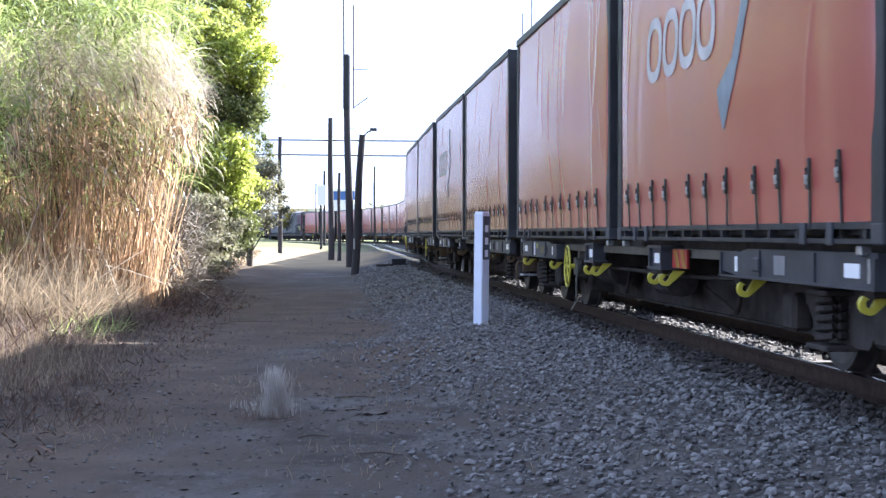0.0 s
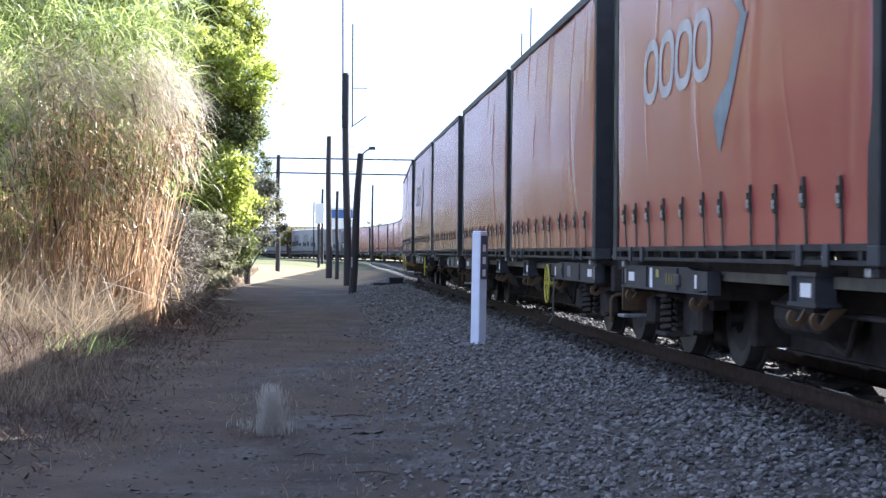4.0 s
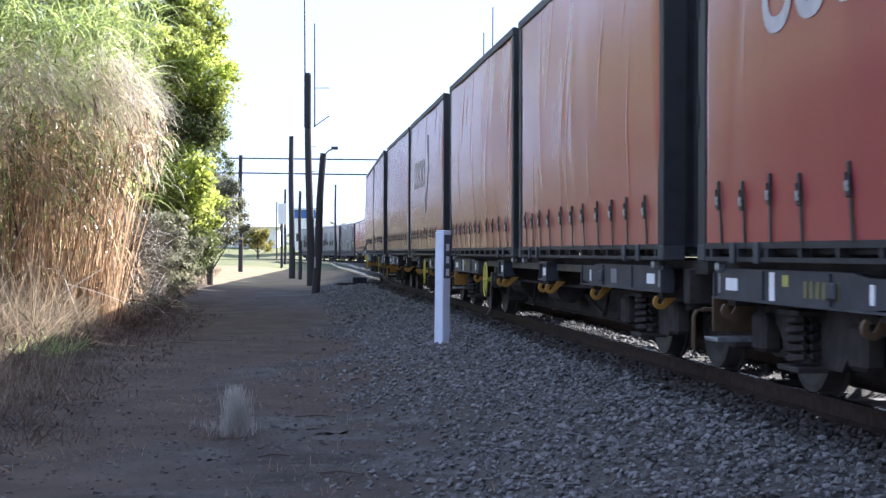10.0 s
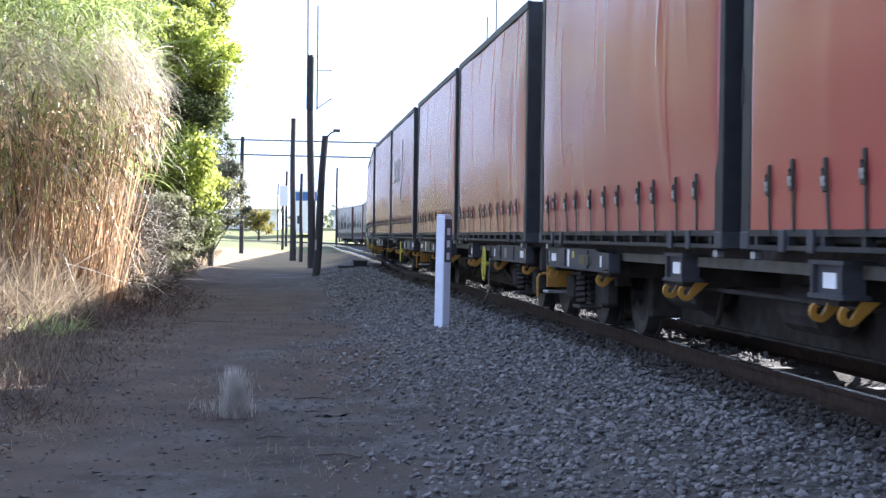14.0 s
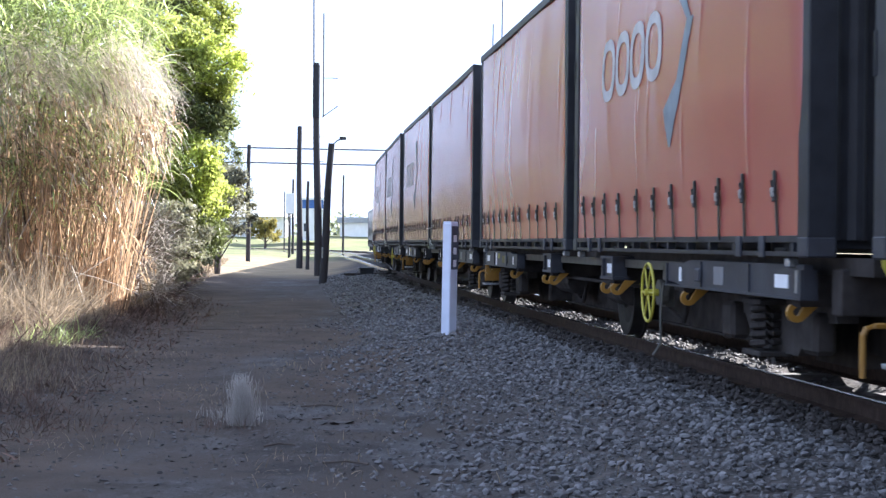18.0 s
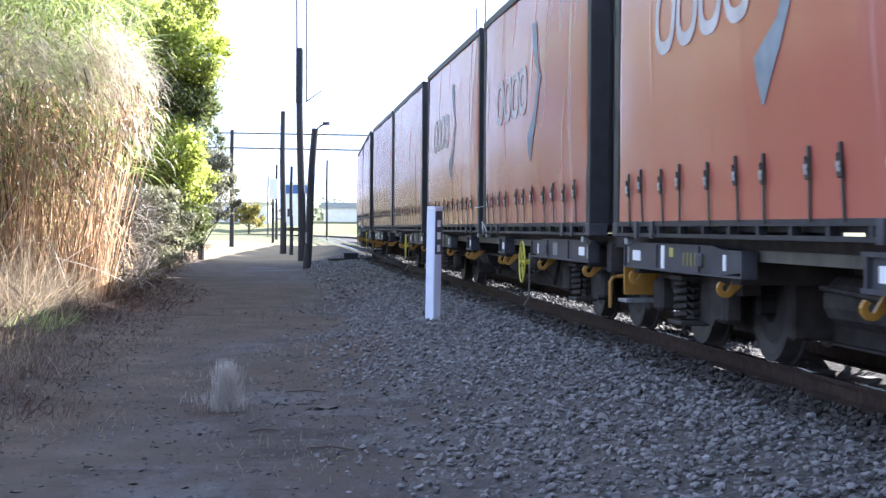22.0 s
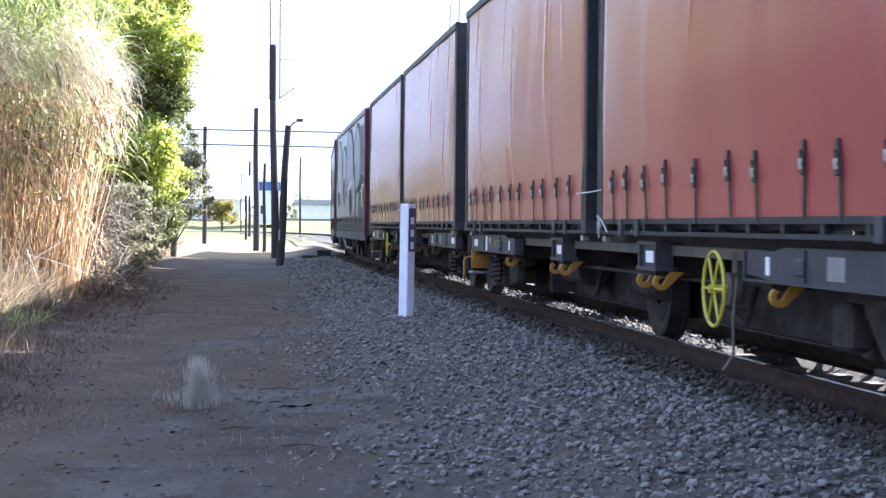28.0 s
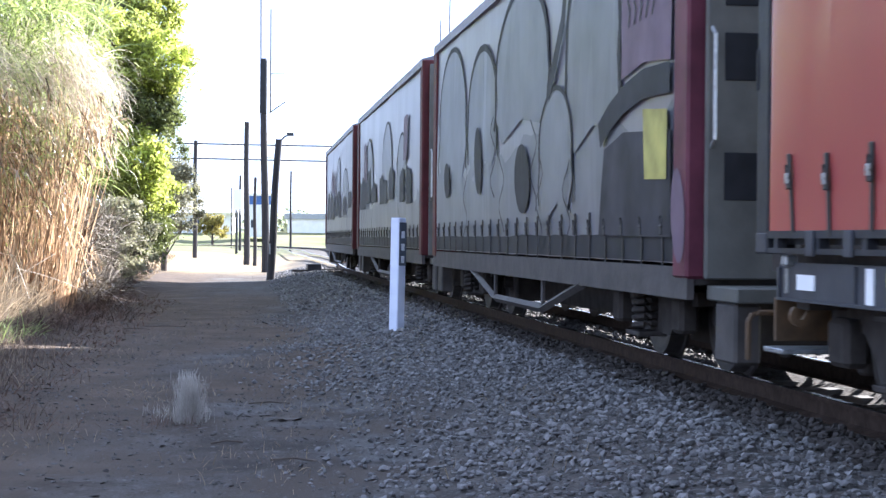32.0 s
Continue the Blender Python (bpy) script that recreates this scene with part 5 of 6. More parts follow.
def build_reeds():
    rng = np.random.RandomState(21)
    root = thing("dry_reed_clump", "tall clump of dry straw-coloured reeds with pale drooping heads", "reeds")

    def edge(h, y):
        """The clump's right-hand outline at height h."""
        return -5.55 + 0.20 * h - 0.16 * (y - 25) + 0.22 * np.sin(h * 2.1 + y) - 0.9 * smooth(3.6, 4.8, h)

    def front(x, h):
        return 25.0 + 0.25 * np.abs(x + 6.3) + 0.35 * np.sin(x * 1.9) + 0.30 * np.sin(h * 2.3 + x * 1.1) - 0.10 * h

    def sunward(n):
        """Blades turn their flat side to the light."""
        a = rng.normal(2.1, 0.8, n)
        return np.stack([np.cos(a), np.sin(a), rng.normal(0, 0.25, n)], 1)

    def crest(x):
        """How high the dry growth stands: two humps, low where the green cane takes over."""
        return 4.05 + 0.40 * np.sin((x + 7.55) * 3.6) - 1.5 * smooth(7.2, 8.0, -x)
    n = 1400
    y = 25.1 + rng.rand(n) ** 1.6 * 2.6
    x = edge(0 * y, y) - rng.rand(n) ** 1.2 * 5.5
    y = np.maximum(y, front(x, 0))
    base = np.stack([x, y, ground_z(x, y)], 1)
    up = np.stack([np.clip(rng.normal(0.10, 0.12, n), -0.2, 0.19), rng.normal(-0.06, 0.10, n), np.ones(n)], 1)
    tall = rng.uniform(0.5, 1.0, n) * crest(x)
    joined("stalk", [blades(rng, base, up, tall, rng.uniform(0.012, 0.026, n), rng.uniform(0.05, 0.6, n), 5)], M["stalk"], root)
    # hanging leaves, in uneven drifts
    n = 8500
    h = 0.2 + 4.3 * rng.rand(n) ** 0.78
    y = 25 + rng.rand(n) * 1.0
    x = edge(h, y) - rng.rand(n) ** 1.1 * 5.0
    h = np.minimum(h, crest(x) * rng.uniform(0.45, 1.0, n) ** 0.5)
    y = front(x, h) + rng.rand(n) ** 1.6 * 2.0
    drift = np.sin(x * 2.6 + h * 1.4) * np.sin(h * 2.2 - x * 0.8) + rng.normal(0, 0.5, n)
    keep = (drift > -0.2) | (rng.rand(n) < 0.22)
    x, y, h = x[keep], y[keep], h[keep]
    n = len(x)
    b = np.stack([x, y, h + 0.15], 1)
    up = np.stack([rng.normal(0.30, 0.32, n), rng.normal(-0.3, 0.4, n), rng.uniform(-1.0, 0.7, n)], 1)
    joined("leaf", [blades(rng, b, up, 0.12 + 0.45 * rng.rand(n) ** 2, rng.uniform(0.016, 0.042, n), rng.uniform(0.8, 3.2, n), 4, sunward(n))], M["reed"], root, "curling dry leaves")
    n = 2600
    q = rng.rand(n)
    y = 25 + 0 * q
    h = 4.0 + 0 * q
    x = edge(h, y) + 0.25 - q * 3.2
    h = crest(x) + 0.25 - 1.6 * rng.rand(n) ** 1.4
    y = front(x, h) - 0.2 + rng.rand(n) * 1.6
    keep = np.sin(x * 3.1) + rng.normal(0, 0.6, n) > -0.3
    x, y, h = x[keep], y[keep], h[keep]
    n = len(x)
    up = np.stack([rng.normal(0.5, 0.25, n), rng.normal(-0.25, 0.3, n), rng.uniform(-0.5, 0.8, n)], 1)
    joined("seed_head", [blades(rng, np.stack([x, y, h], 1), up, rng.uniform(0.2, 0.6, n), rng.uniform(0.010, 0.026, n), rng.uniform(1.6, 3.6, n), 5, sunward(n))], M["plume"], root, "pale feathery seed heads")
    # two heavy tresses that droop over the front
    tress = []
    for x_a, x_b, z_a, z_b in ((-6.95, -6.15, 4.35, 4.15), (-5.75, -4.95, 4.3, 3.95)):
        n = 520
        q = rng.rand(n)
        bx = x_a + (x_b - x_a) * q
        b = np.stack([bx + rng.normal(0, 0.22, n), front(bx, 3.5) - 0.1 + rng.normal(0, 0.22, n), z_a + (z_b - z_a) * q + rng.normal(0, 0.32, n)], 1)
        up = np.stack([rng.normal(0.65, 0.22, n), rng.normal(-0.15, 0.2, n), rng.uniform(0.2, 0.8, n)], 1)
        tress.append(blades(rng, b, up, rng.uniform(0.35, 1.05, n), rng.uniform(0.005, 0.012, n), rng.uniform(1.4, 3.6, n), 6))
    joined("tress", tress, M["plume"], root, "long pale drooping tresses")
    # brown blades added inside the clump, their dark colour standing for shade in its gaps
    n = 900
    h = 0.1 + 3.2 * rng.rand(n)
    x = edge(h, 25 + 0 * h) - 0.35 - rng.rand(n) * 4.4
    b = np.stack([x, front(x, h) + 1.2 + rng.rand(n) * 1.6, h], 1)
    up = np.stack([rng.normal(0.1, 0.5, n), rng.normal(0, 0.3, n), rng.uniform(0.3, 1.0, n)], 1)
    joined("dead_growth", [blades(rng, b, up, rng.uniform(0.4, 0.9, n), rng.uniform(0.03, 0.06, n), rng.uniform(0.2, 1.5, n), 3)], M["brush"], root, "brown blades darkening the gaps inside")
    # single heads standing above the rest
    n = 1500
    stem = rng.randint(0, 46, n)
    sx, sh = rng.uniform(-8.0, -5.5, 46), rng.uniform(3.9, 5.2, 46)
    x = sx[stem] + rng.normal(0.1, 0.10, n)
    b = np.stack([x, front(sx[stem], 3.5) + 0.3 + rng.normal(0, 0.1, n), sh[stem] - 0.8 * rng.rand(n)], 1)
    up = np.stack([rng.normal(0.35, 0.3, n), rng.normal(-0.1, 0.3, n), rng.uniform(0.2, 1.0, n)], 1)
    joined("tall_head", [blades(rng, b, up, rng.uniform(0.2, 0.5, n), rng.uniform(0.008, 0.020, n), rng.uniform(0.8, 2.6, n), 4)], M["plume"], root, "pale heads above the clump")
    # green leaves pushing through the dry ones
    n = 4200
    x = -9.5 + 4.1 * rng.rand(n) ** 1.4
    h = 1.0 + 4.4 * rng.rand(n) ** (0.45 + 0.35 * smooth(7.0, 7.8, -x))
    b = np.stack([x, front(x, h) + rng.rand(n) * 0.8, h], 1)
    up = np.stack([rng.normal(0.3, 0.6, n), rng.normal(-0.3, 0.4, n), rng.uniform(0.2, 1.2, n)], 1)
    joined("green_leaf", [blades(rng, b, up, rng.uniform(0.25, 0.7, n), rng.uniform(0.016, 0.040, n), rng.uniform(0.8, 2.8, n), 4, sunward(n))], M["cane"], root, "fresh green leaves")
    # a few bare pale sticks
    n = 9
    x = rng.uniform(-7.8, -5.9, n)
    b = np.stack([x, np.full(n, 24.6), rng.uniform(0.2, 1.6, n)], 1)
    up = np.stack([rng.normal(0.6, 0.5, n), rng.normal(-0.2, 0.3, n), rng.normal(0.5, 0.5, n)], 1)
    joined("stick", [blades(rng, b, up, rng.uniform(0.5, 1.2, n), np.full(n, 0.018), rng.uniform(0, 0.3, n), 3, taper=False)], M["plume"], root, "bare bleached sticks")
    root2 = thing("green_cane_clump", "tall thicket of green cane with long arching leaves", "cane")
    n = 700
    x = rng.uniform(-14.0, -7.2, n)
    y = 29.5 + rng.rand(n) * 5 + 0.2 * (x + 5.3)
    b = np.stack([x, y, ground_z(x, y)], 1)
    up = np.stack([rng.normal(0.03, 0.10, n), rng.normal(0, 0.1, n), np.ones(n)], 1)
    joined("cane", [blades(rng, b, up, rng.uniform(5, 8.6, n), rng.uniform(0.025, 0.04, n), rng.uniform(0, 0.2, n), 4)], M["cane"], root2)
    n = 22000
    x = rng.uniform(-14.0, -6.2, n)
    h = rng.uniform(1.5, 8.8, n)
    h = np.maximum(h, 1.5 + 1.6 * rng.rand(n) + 0.9 * smooth(-8.4, -6.6, x))
    y = 28.6 + rng.rand(n) ** 1.4 * 5 + 0.2 * (x + 5.3)
    b = np.stack([x + 0.03 * h, y, h], 1)
    up = np.stack([rng.normal(0.1, 0.6, n), rng.normal(-0.3, 0.5, n), rng.uniform(0.3, 1.2, n)], 1)
    joined("leaf", [blades(rng, b, up, rng.uniform(0.5, 1.3, n), rng.uniform(0.025, 0.06, n), rng.uniform(0.6, 2.4, n), 4)], M["cane"], root2, "long green arching leaves")


build_reeds()


def leaf_cloud(rng, centres, radii, per, size, squash=0.8):
    """Small folded leaves in clumps round centres."""
    n = len(centres) * per
    c = np.repeat(centres, per, 0)
    r = np.repeat(radii, per)
    d = rng.normal(0, 0.55, (n, 3)) * r[:, None]
    d[:, 2] *= squash
    p = c + d
    face = np.array([0.35, 0.35, 0.4]) + rng.normal(0, 0.75, (n, 3))
    a = np.cross(face, rng.normal(0, 1, (n, 3)))
    a /= np.linalg.norm(a, axis=1, keepdims=True)
    b = np.cross(a, face)
    b /= np.linalg.norm(b, axis=1, keepdims=True) + 1e-9
    s = rng.uniform(size * 0.6, size * 1.3, n)[:, None]
    v = np.stack([p - a * s, p + b * s * 0.45, p + a * s, p - b * s * 0.45], 1).reshape(-1, 3)
    f = np.arange(n * 4).reshape(-1, 4)
    return v, f


def build_tree(name, label, x, y, height, spread, z0, clumps, per, size, material, seed, trunk=0.14, lean=(0, 0)):
    rng = np.random.RandomState(seed)
    g = stand(x, y, 0.1)
    t = thing(name, label, "tree" if height > 3 else "bush", m=pose(x, y, g))
    bm = bmesh.new()
    rod(bm, (0, 0, 0), (lean[0] * 0.4, lean[1] * 0.4, height * 0.4), trunk, trunk * 0.65, 9)
    rod(bm, (lean[0] * 0.4, lean[1] * 0.4, height * 0.4), (lean[0], lean[1], height * 0.85), trunk * 0.65, trunk * 0.2, 8)
    part("trunk", bm, M["bark"], t)
    cs, rs = [], []
    bm = bmesh.new()
    for i in range(clumps):
        q = rng.rand() ** 0.8
        zc = z0 + (height - z0) * q
        wide = spread * (0.45 + 0.75 * math.sin(math.pi * min(max((zc - z0 * 0.5) / (height - z0 * 0.5), 0.08), 0.93)))
        a = rng.uniform(0, 2 * math.pi)
        rr = wide * rng.rand() ** 0.55
        c = (rr * math.cos(a) + lean[0] * q, rr * math.sin(a) + lean[1] * q, zc)
        cs.append(c)
        rs.append(spread * rng.uniform(0.12, 0.28))
        if i % 3 == 0:
            k = min(q * 0.7 + 0.1, 0.75)
            rod(bm, (lean[0] * k, lean[1] * k, height * k), c, trunk * 0.28, trunk * 0.06, 5)
    part("limb", bm, M["bark"], t)
    joined("crown", [leaf_cloud(rng, np.array(cs), np.array(rs), per, size)], material, t)
    return t


def lobed_tree(label, x, y, height, trunk, seed, lobes):
    """A tree whose crown hangs in separate masses: (dx, dy, z, wide, tall, clumps, material)."""
    rng = np.random.RandomState(seed)
    t = thing("leafy_tree", label, "tree", m=pose(x, y, stand(x, y, 0.1)))
    bm = bmesh.new()
    tube(bm, [(0, 0, 0), (0.1, 0, height * 0.25), (-0.05, 0.1, height * 0.5), (0.3, 0.1, height * 0.9)], trunk, 8, radii=[trunk, trunk * 0.8, trunk * 0.55, trunk * 0.15])
    part("trunk", bm, M["bark"], t)
    for dx, dy, z, wide, tall, clumps, material in lobes:
        d = rng.normal(0, 1, (clumps, 3))
        d /= np.linalg.norm(d, axis=1, keepdims=True)
        d *= rng.uniform(0.35, 1.0, clumps)[:, None] ** 0.6
        cs = np.array([dx, dy, z]) + d * np.array([wide, wide, tall])
        bm = bmesh.new()
        foot = Vector((0, 0.05, min(height * 0.8, max(0.4, z - tall * 0.8))))
        for c in cs[:9]:
            mid = foot.lerp(Vector(c), 0.55) + Vector(rng.normal(0, 0.08, 3))
            tube(bm, [foot, mid, c], trunk * 0.2, 5, radii=[trunk * 0.3, trunk * 0.2, trunk * 0.06])
        part("limb", bm, M["bark"], t)
        joined("crown", [leaf_cloud(rng, cs, rng.uniform(0.13, 0.30, clumps), 120, 0.062)], M[material], t)
    return t


# crown shade is put into the colour: gloom lobes are darker leaves between bright ones
lobed_tree("bushy tree with yellow-green leaf masses and darker ones coloured as if shaded", -7.1, 41, 7.4, 0.13, 31, (
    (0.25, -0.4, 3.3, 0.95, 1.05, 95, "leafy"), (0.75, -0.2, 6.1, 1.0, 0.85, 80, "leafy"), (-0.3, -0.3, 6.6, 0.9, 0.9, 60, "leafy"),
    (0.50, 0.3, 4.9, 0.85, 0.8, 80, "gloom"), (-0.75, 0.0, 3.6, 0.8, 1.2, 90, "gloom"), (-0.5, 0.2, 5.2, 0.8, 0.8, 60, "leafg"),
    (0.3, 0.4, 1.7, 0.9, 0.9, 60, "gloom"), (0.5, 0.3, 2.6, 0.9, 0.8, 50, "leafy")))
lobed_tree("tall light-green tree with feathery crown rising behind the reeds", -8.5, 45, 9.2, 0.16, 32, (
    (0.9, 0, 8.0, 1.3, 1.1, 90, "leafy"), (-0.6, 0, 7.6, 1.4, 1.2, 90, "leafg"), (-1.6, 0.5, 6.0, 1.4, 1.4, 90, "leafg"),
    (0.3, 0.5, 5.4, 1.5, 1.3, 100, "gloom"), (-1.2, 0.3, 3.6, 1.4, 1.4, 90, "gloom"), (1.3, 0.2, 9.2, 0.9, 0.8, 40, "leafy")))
build_tree("leafy_tree", "dense green tree behind the cane", -12.8, 40, 9.5, 2.8, 1.5, 110, 240, 0.09, M["leafg"], 33, 0.18, (0.3, 0))
build_tree("olive_tree", "small grey-olive tree on bare stems beside the path", -9.0, 60, 4.2, 1.25, 1.75, 95, 150, 0.06, M["oliveleaf"], 34, 0.12, (0.25, 0))
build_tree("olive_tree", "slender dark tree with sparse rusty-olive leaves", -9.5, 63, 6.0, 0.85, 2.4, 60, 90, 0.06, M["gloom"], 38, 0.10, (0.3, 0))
build_tree("olive_bush", "low grey-olive bush at the verge", -8.75, 48, 3.0, 1.0, 0.3, 50, 110, 0.07, M["oliveleaf"], 35, 0.07)
build_tree("olive_bush", "brownish half-bare bush below the trees", -7.0, 38.5, 2.3, 0.9, 0.15, 60, 130, 0.055, M["oliveleaf"], 36, 0.06)


def build_brush():
    rng = np.random.RandomState(51)
    root = thing("verge_brush", "brown dead brush and pale dry grass along the verge", "brush")
    tagged(root, kind="stuff")

    def tufts(n, y0, y1, edge, deep, hgt, wid, drp, spread, ragged=0.0):
        y = rng.uniform(y0, y1, n)
        x = edge(y) - rng.rand(n) ** 1.2 * deep + ragged * (0.45 * np.sin(2.3 * y) + 0.3 * np.sin(5.1 * y + 1.0) + rng.normal(0, 0.5, n))
        b = np.stack([x, y, ground_z(x, y)], 1)
        up = np.stack([rng.normal(0.1, spread, n), rng.normal(-0.1, spread, n), rng.uniform(0.4, 1, n)], 1)
        return blades(rng, b, up, rng.uniform(hgt * 0.35, hgt, n), rng.uniform(wid * 0.6, wid, n), rng.uniform(0.2, drp, n), 3)
    edge = lambda y: -4.95 - 0.062 * (np.minimum(y, 26) - 22) - 0.122 * np.maximum(y - 26, 0)
    joined("brush", [tufts(8000, 15, 60, edge, 2.8, 0.6, 0.022, 1.6, 0.7)], M["brush"], root)
    joined("dry_grass", [tufts(5200, 20.5, 40, lambda y: edge(y) - 0.35, 2.2, 0.85, 0.016, 1.8, 0.5),
                         tufts(2600, 20.5, 25, lambda y: edge(y) - 0.5, 2.2, 1.5, 0.016, 2.2, 0.45),
                         tufts(5000, 45, 90, lambda y: edge(y) + 0.2, 4.0, 0.35, 0.02, 1.2, 0.5)], M["drygrass"], root, "pale dry grass")
    joined("litter", [tufts(9000, 9, 34, lambda y: -2.9 - 0.085 * (y - 12), 3.0, 0.15, 0.022, 2.4, 1.2)], M["brush"], root, "low dead brown litter")
    joined("low_brush", [tufts(9000, 10.5, 23, lambda y: -3.1 - 0.20 * (y - 12), 2.4, 0.26, 0.007, 1.6, 0.35, 0.5),
                         tufts(3500, 21, 36, lambda y: edge(y) + 0.35, 1.0, 0.30, 0.014, 1.7, 0.6, 0.5)], M["russet"], root, "low russet dead brush")
    joined("dead_wisps", [tufts(2600, 12.5, 20, lambda y: -3.5 - 0.17 * (y - 12), 1.6, 0.34, 0.006, 1.0, 0.16, 0.5)], M["drygrass"], root, "thin pale upright wisps of dead grass")
    joined("weeds", [tufts(300, 18.8, 20.8, lambda y: -4.75 + 0 * y, 0.6, 0.42, 0.016, 1.4, 0.45)], M["cane"], root, "small green weeds")
    n = 3800
    y = rng.uniform(28, 43, n)
    x = edge(y) - 0.1 - rng.rand(n) * 1.7
    b = np.stack([x, y, ground_z(x, y) + rng.rand(n) ** 1.3 * 1.9], 1)
    up = np.stack([rng.normal(0.35, 0.6, n), rng.normal(-0.3, 0.6, n), rng.uniform(0.0, 1.0, n)], 1)
    joined("bare_twig", [blades(rng, b, up, rng.uniform(0.4, 1.3, n), rng.uniform(0.012, 0.03, n), rng.uniform(0.0, 1.0, n), 3)], M["twiggy"], root, "bare grey twigs")
    g = thing("grass_tuft", "pale fuzzy tuft of dead grass on the path", "grass", m=pose(0, 0, 0))
    n = 420
    b = np.stack([rng.normal(-1.53, 0.045, n), rng.normal(11.55, 0.05, n), np.zeros(n)], 1)
    b[:, 2] = ground_z(b[:, 0], b[:, 1])
    up = np.stack([rng.normal(-0.05, 0.10, n), rng.normal(0, 0.12, n), np.ones(n)], 1)
    joined("stem", [blades(rng, b, up, 0.06 + 0.30 * rng.rand(n) ** 1.2, rng.uniform(0.002, 0.004, n), rng.uniform(0.0, 0.5, n), 4)], M["fuzz"], g)
    n, n2 = 3000, 160
    h = np.concatenate([0.01 + 0.34 * rng.beta(1.15, 1.5, n), 0.01 + 0.09 * rng.rand(n2)])
    cx = np.concatenate([rng.normal(-1.52 - 0.06 * h[:n], 0.056 - 0.05 * h[:n]), rng.normal(-1.66, 0.09, n2)])
    b2 = np.stack([cx, rng.normal(11.55, 0.06, n + n2), h], 1)
    up = np.stack([rng.normal(-0.05, 0.20, n + n2), rng.normal(0, 0.2, n + n2), np.ones(n + n2)], 1)
    joined("fluff", [blades(rng, b2, up, rng.uniform(0.03, 0.10, n + n2), rng.uniform(0.0015, 0.003, n + n2), rng.uniform(0, 1, n + n2), 3)], M["fuzz"], g, "pale fluffy heads")
    n = 160
    b = np.stack([rng.normal(-1.72, 0.16, n), rng.normal(11.4, 0.15, n), np.zeros(n)], 1)
    b[:, 2] = ground_z(b[:, 0], b[:, 1])
    up = np.stack([rng.normal(0, 0.4, n), rng.normal(0, 0.4, n), np.ones(n)], 1)
    joined("short_blade", [blades(rng, b, up, rng.uniform(0.05, 0.16, n), rng.uniform(0.002, 0.005, n), rng.uniform(0.3, 1.5, n), 3)], M["brush"], g, "short brown blades at its foot")
    # stray short grass over the path
    n = 9000
    x = rng.uniform(-4.8, 1.2, n)
    y = 8 + rng.gamma(1.8, 6.0, n)
    clump = np.sin(x * 2.3 + y * 0.7) * np.sin(y * 1.1 - x) + rng.normal(0, 0.35, n)
    k = clump > 0.45
    x, y = x[k], y[k]
    b = np.stack([x, y, ground_z(x, y)], 1)
    up = np.stack([rng.normal(0, 0.5, len(x)), rng.normal(0, 0.5, len(x)), np.ones(len(x))], 1)
    s = joined("path_grass", [blades(rng, b, up, rng.uniform(0.03, 0.11, len(x)), rng.uniform(0.003, 0.007, len(x)), rng.uniform(0.2, 1.5, len(x)), 3)], M["drygrass"])
    tagged(s, "short dead grass and stubble scattered over the path", "grass", kind="stuff")
    # dark crumbs of earth and bark strewn about
    n = 5200
    x, y = rng.uniform(-5.0, 1.6, n), 7.5 + rng.gamma(1.7, 5.0, n)
    keep = (track_coords(x, y)[0] > 2.6) & (np.sin(x * 1.7 + 0.6 * y) * np.sin(y * 0.8 - x) + rng.normal(0, 0.5, n) > 0.0)
    x, y = x[keep], y[keep]
    scatter_stones("crumbs", "dark crumbs of earth and bark strewn over the path", np.stack([x, y, ground_z(x, y)], 1), 0.006 + 0.022 * rng.rand(len(x)) ** 3, M["dusty"], 17, 0.4, 0.1)
    # dark clods by the tuft
    k = np.array([(-1.22, 12.05), (-1.12, 12.0), (-1.02, 12.1), (-0.95, 11.75), (-0.85, 11.7), (-0.78, 11.8), (-1.30, 12.2), (-0.65, 11.35), (-0.58, 11.3)])
    scatter_stones("clods", "dark flat clods of earth on the path", np.stack([k[:, 0], k[:, 1], ground_z(k[:, 0], k[:, 1])], 1), rng.uniform(0.05, 0.10, len(k)), M["dusty"], 16, 0.18, 0.05)
    # fallen twigs
    for x, y, a, l_ in ((-1.12, 10.35, 20, 0.22), (-0.62, 9.6, -10, 0.3), (-3.6, 24, 12, 0.7), (-3.9, 23.4, -25, 0.5), (-1.05, 13.0, 5, 0.35)):
        z = float(ground_z(np.array([x]), np.array([y]))[0])
        bm = bmesh.new()
        tube(bm, [(-l_ / 2, 0, 0.01), (0, 0.02, 0.022), (l_ / 2, -0.01, 0.012)], 0.008, 5)
        tw = part("twig", bm, M["bark"], None, "", pose(x, y, z, 0, 0, a))
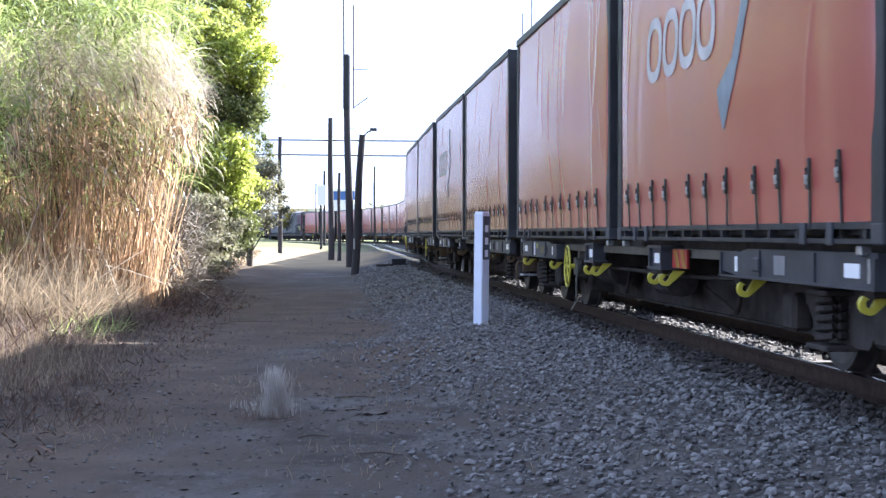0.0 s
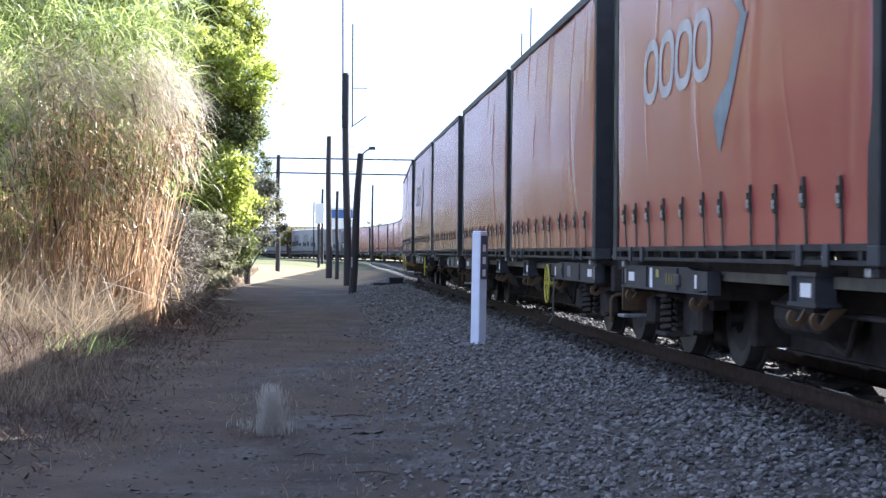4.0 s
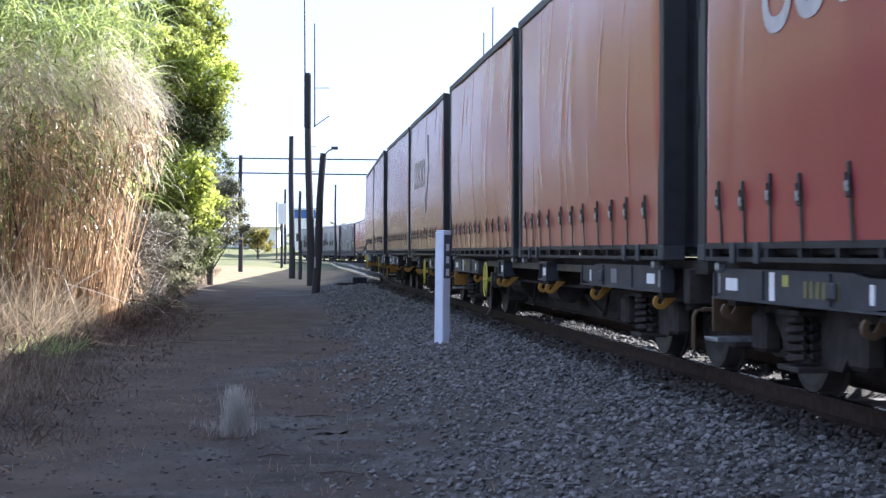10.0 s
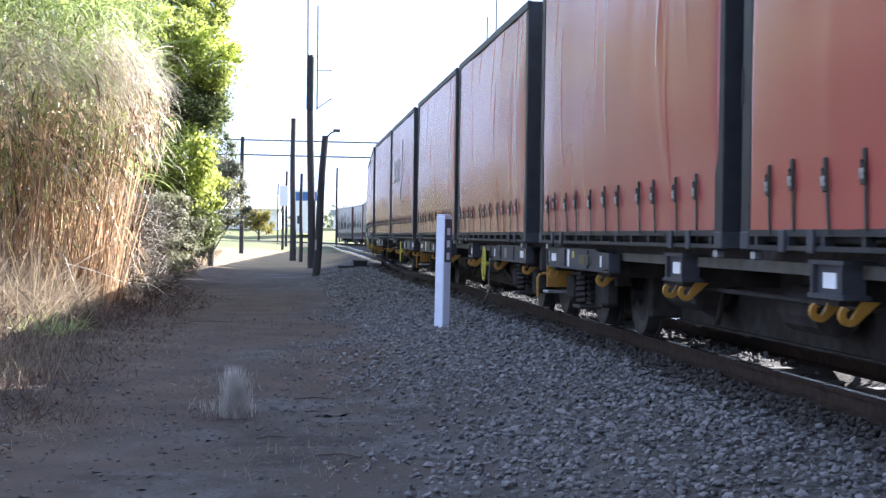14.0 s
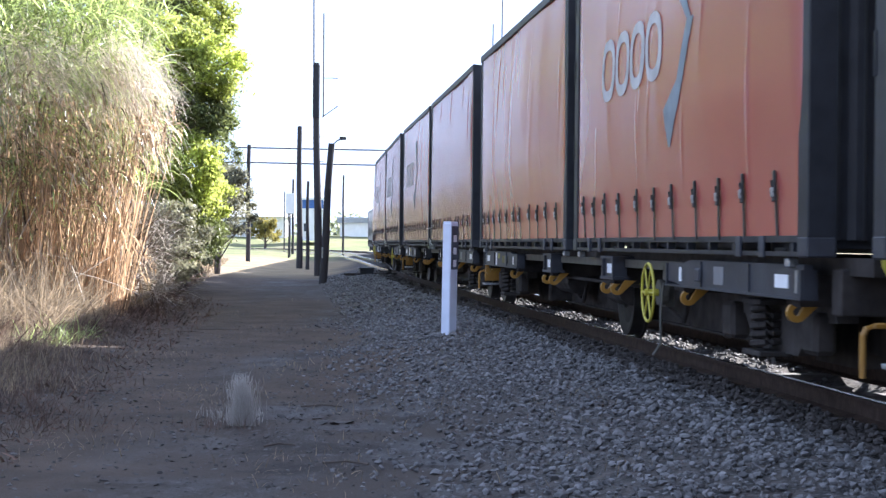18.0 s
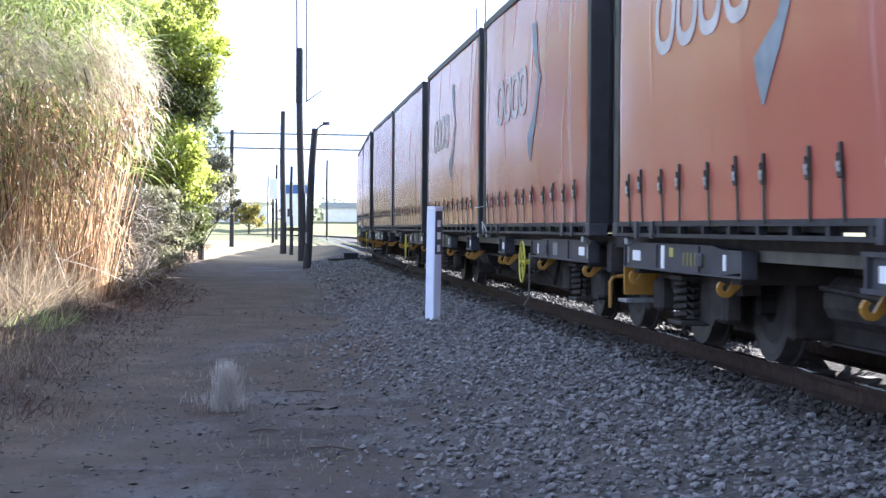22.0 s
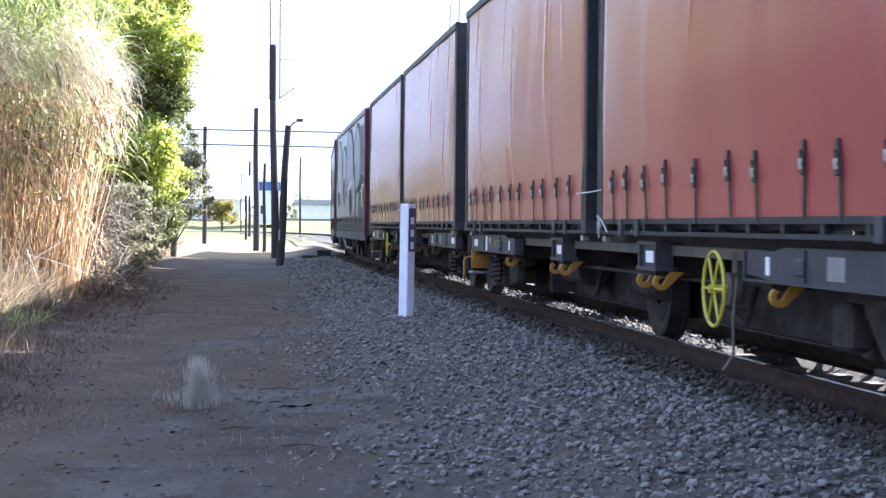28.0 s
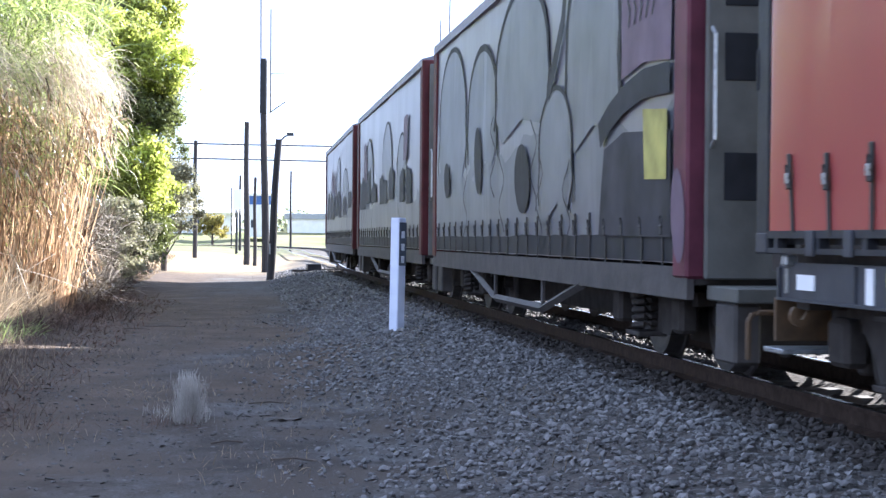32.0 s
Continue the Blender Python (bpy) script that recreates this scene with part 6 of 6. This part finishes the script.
        tagged(tw, "fallen dark twig lying on the path", "twig", "twigs on the path")


build_brush()


# ---- the distance ----
def build_far():
    h = thing("far_shed", "distant white shed with a blue wall band", "building", m=pose(-20.5, 235, 1.6))
    part("wall", boxes((-1.7, 1.7, -3, 3, 0, 4.9)), M["whitew"], h)
    part("band", boxes((-1.75, 1.75, -3.06, -2.9, 4.9, 6.2)), M["bluew"], h, "blue wall band")
    part("roof", boxes((-1.9, 1.9, -3.2, 3.2, 6.2, 6.5)), M["whitew"], h)
    win = part("window", boxes((-0.3, 0.3, -3.05, -3.0, 1.4, 2.6)), M["glass"], h, "", pose(-0.9, 0, 0))
    for x in (0.9,):
        again(win, pose(x, 0, 0))
    h = thing("far_house", "distant pale house with a low grey roof", "building", m=pose(-34, 250, 2.0))
    part("wall", boxes((-8, 8, -4, 4, 0, 3.4)), M["whitew"], h)
    bm = bmesh.new()
    prism(bm, [(-5, 3.4), (5, 3.4), (0, 5.8)], -8.8, 8.8, "x")
    part("roof", bm, M["whitew"], h)
    win = part("window", boxes((-0.8, 0.8, -4.06, -4.0, 1.0, 2.4)), M["glass"], h, "", pose(-5, 0, 0))
    for x in (-1.5, 2, 5.5):
        again(win, pose(x, 0, 0))
    h = thing("far_depot", "long low distant building with a dark roof", "building", m=pose(-13.5, 255, 2.2))
    part("wall", boxes((-4, 6, -4, 4, 0, 2.4)), M["whitew"], h)
    part("roof", boxes((-4.5, 6.5, -4.4, 4.4, 2.4, 3.3)), M["greyroof"], h)
    build_tree("autumn_tree", "small distant tree with golden leaves", -25.5, 215, 4.2, 2.0, 1.4, 40, 60, 0.25, M["yellowleaf"], 61, 0.2)
    rng = np.random.RandomState(62)
    cs = np.stack([rng.uniform(-110, 60, 170), rng.uniform(330, 360, 170), rng.uniform(2.5, 6.0, 170)], 1)
    far = joined("far_trees", [leaf_cloud(rng, cs, rng.uniform(2.0, 4.5, 170), 60, 0.7)], M["leafg"])
    tagged(far, "distant line of hazy grey-green trees", "trees", kind="stuff")


build_far()


motions()
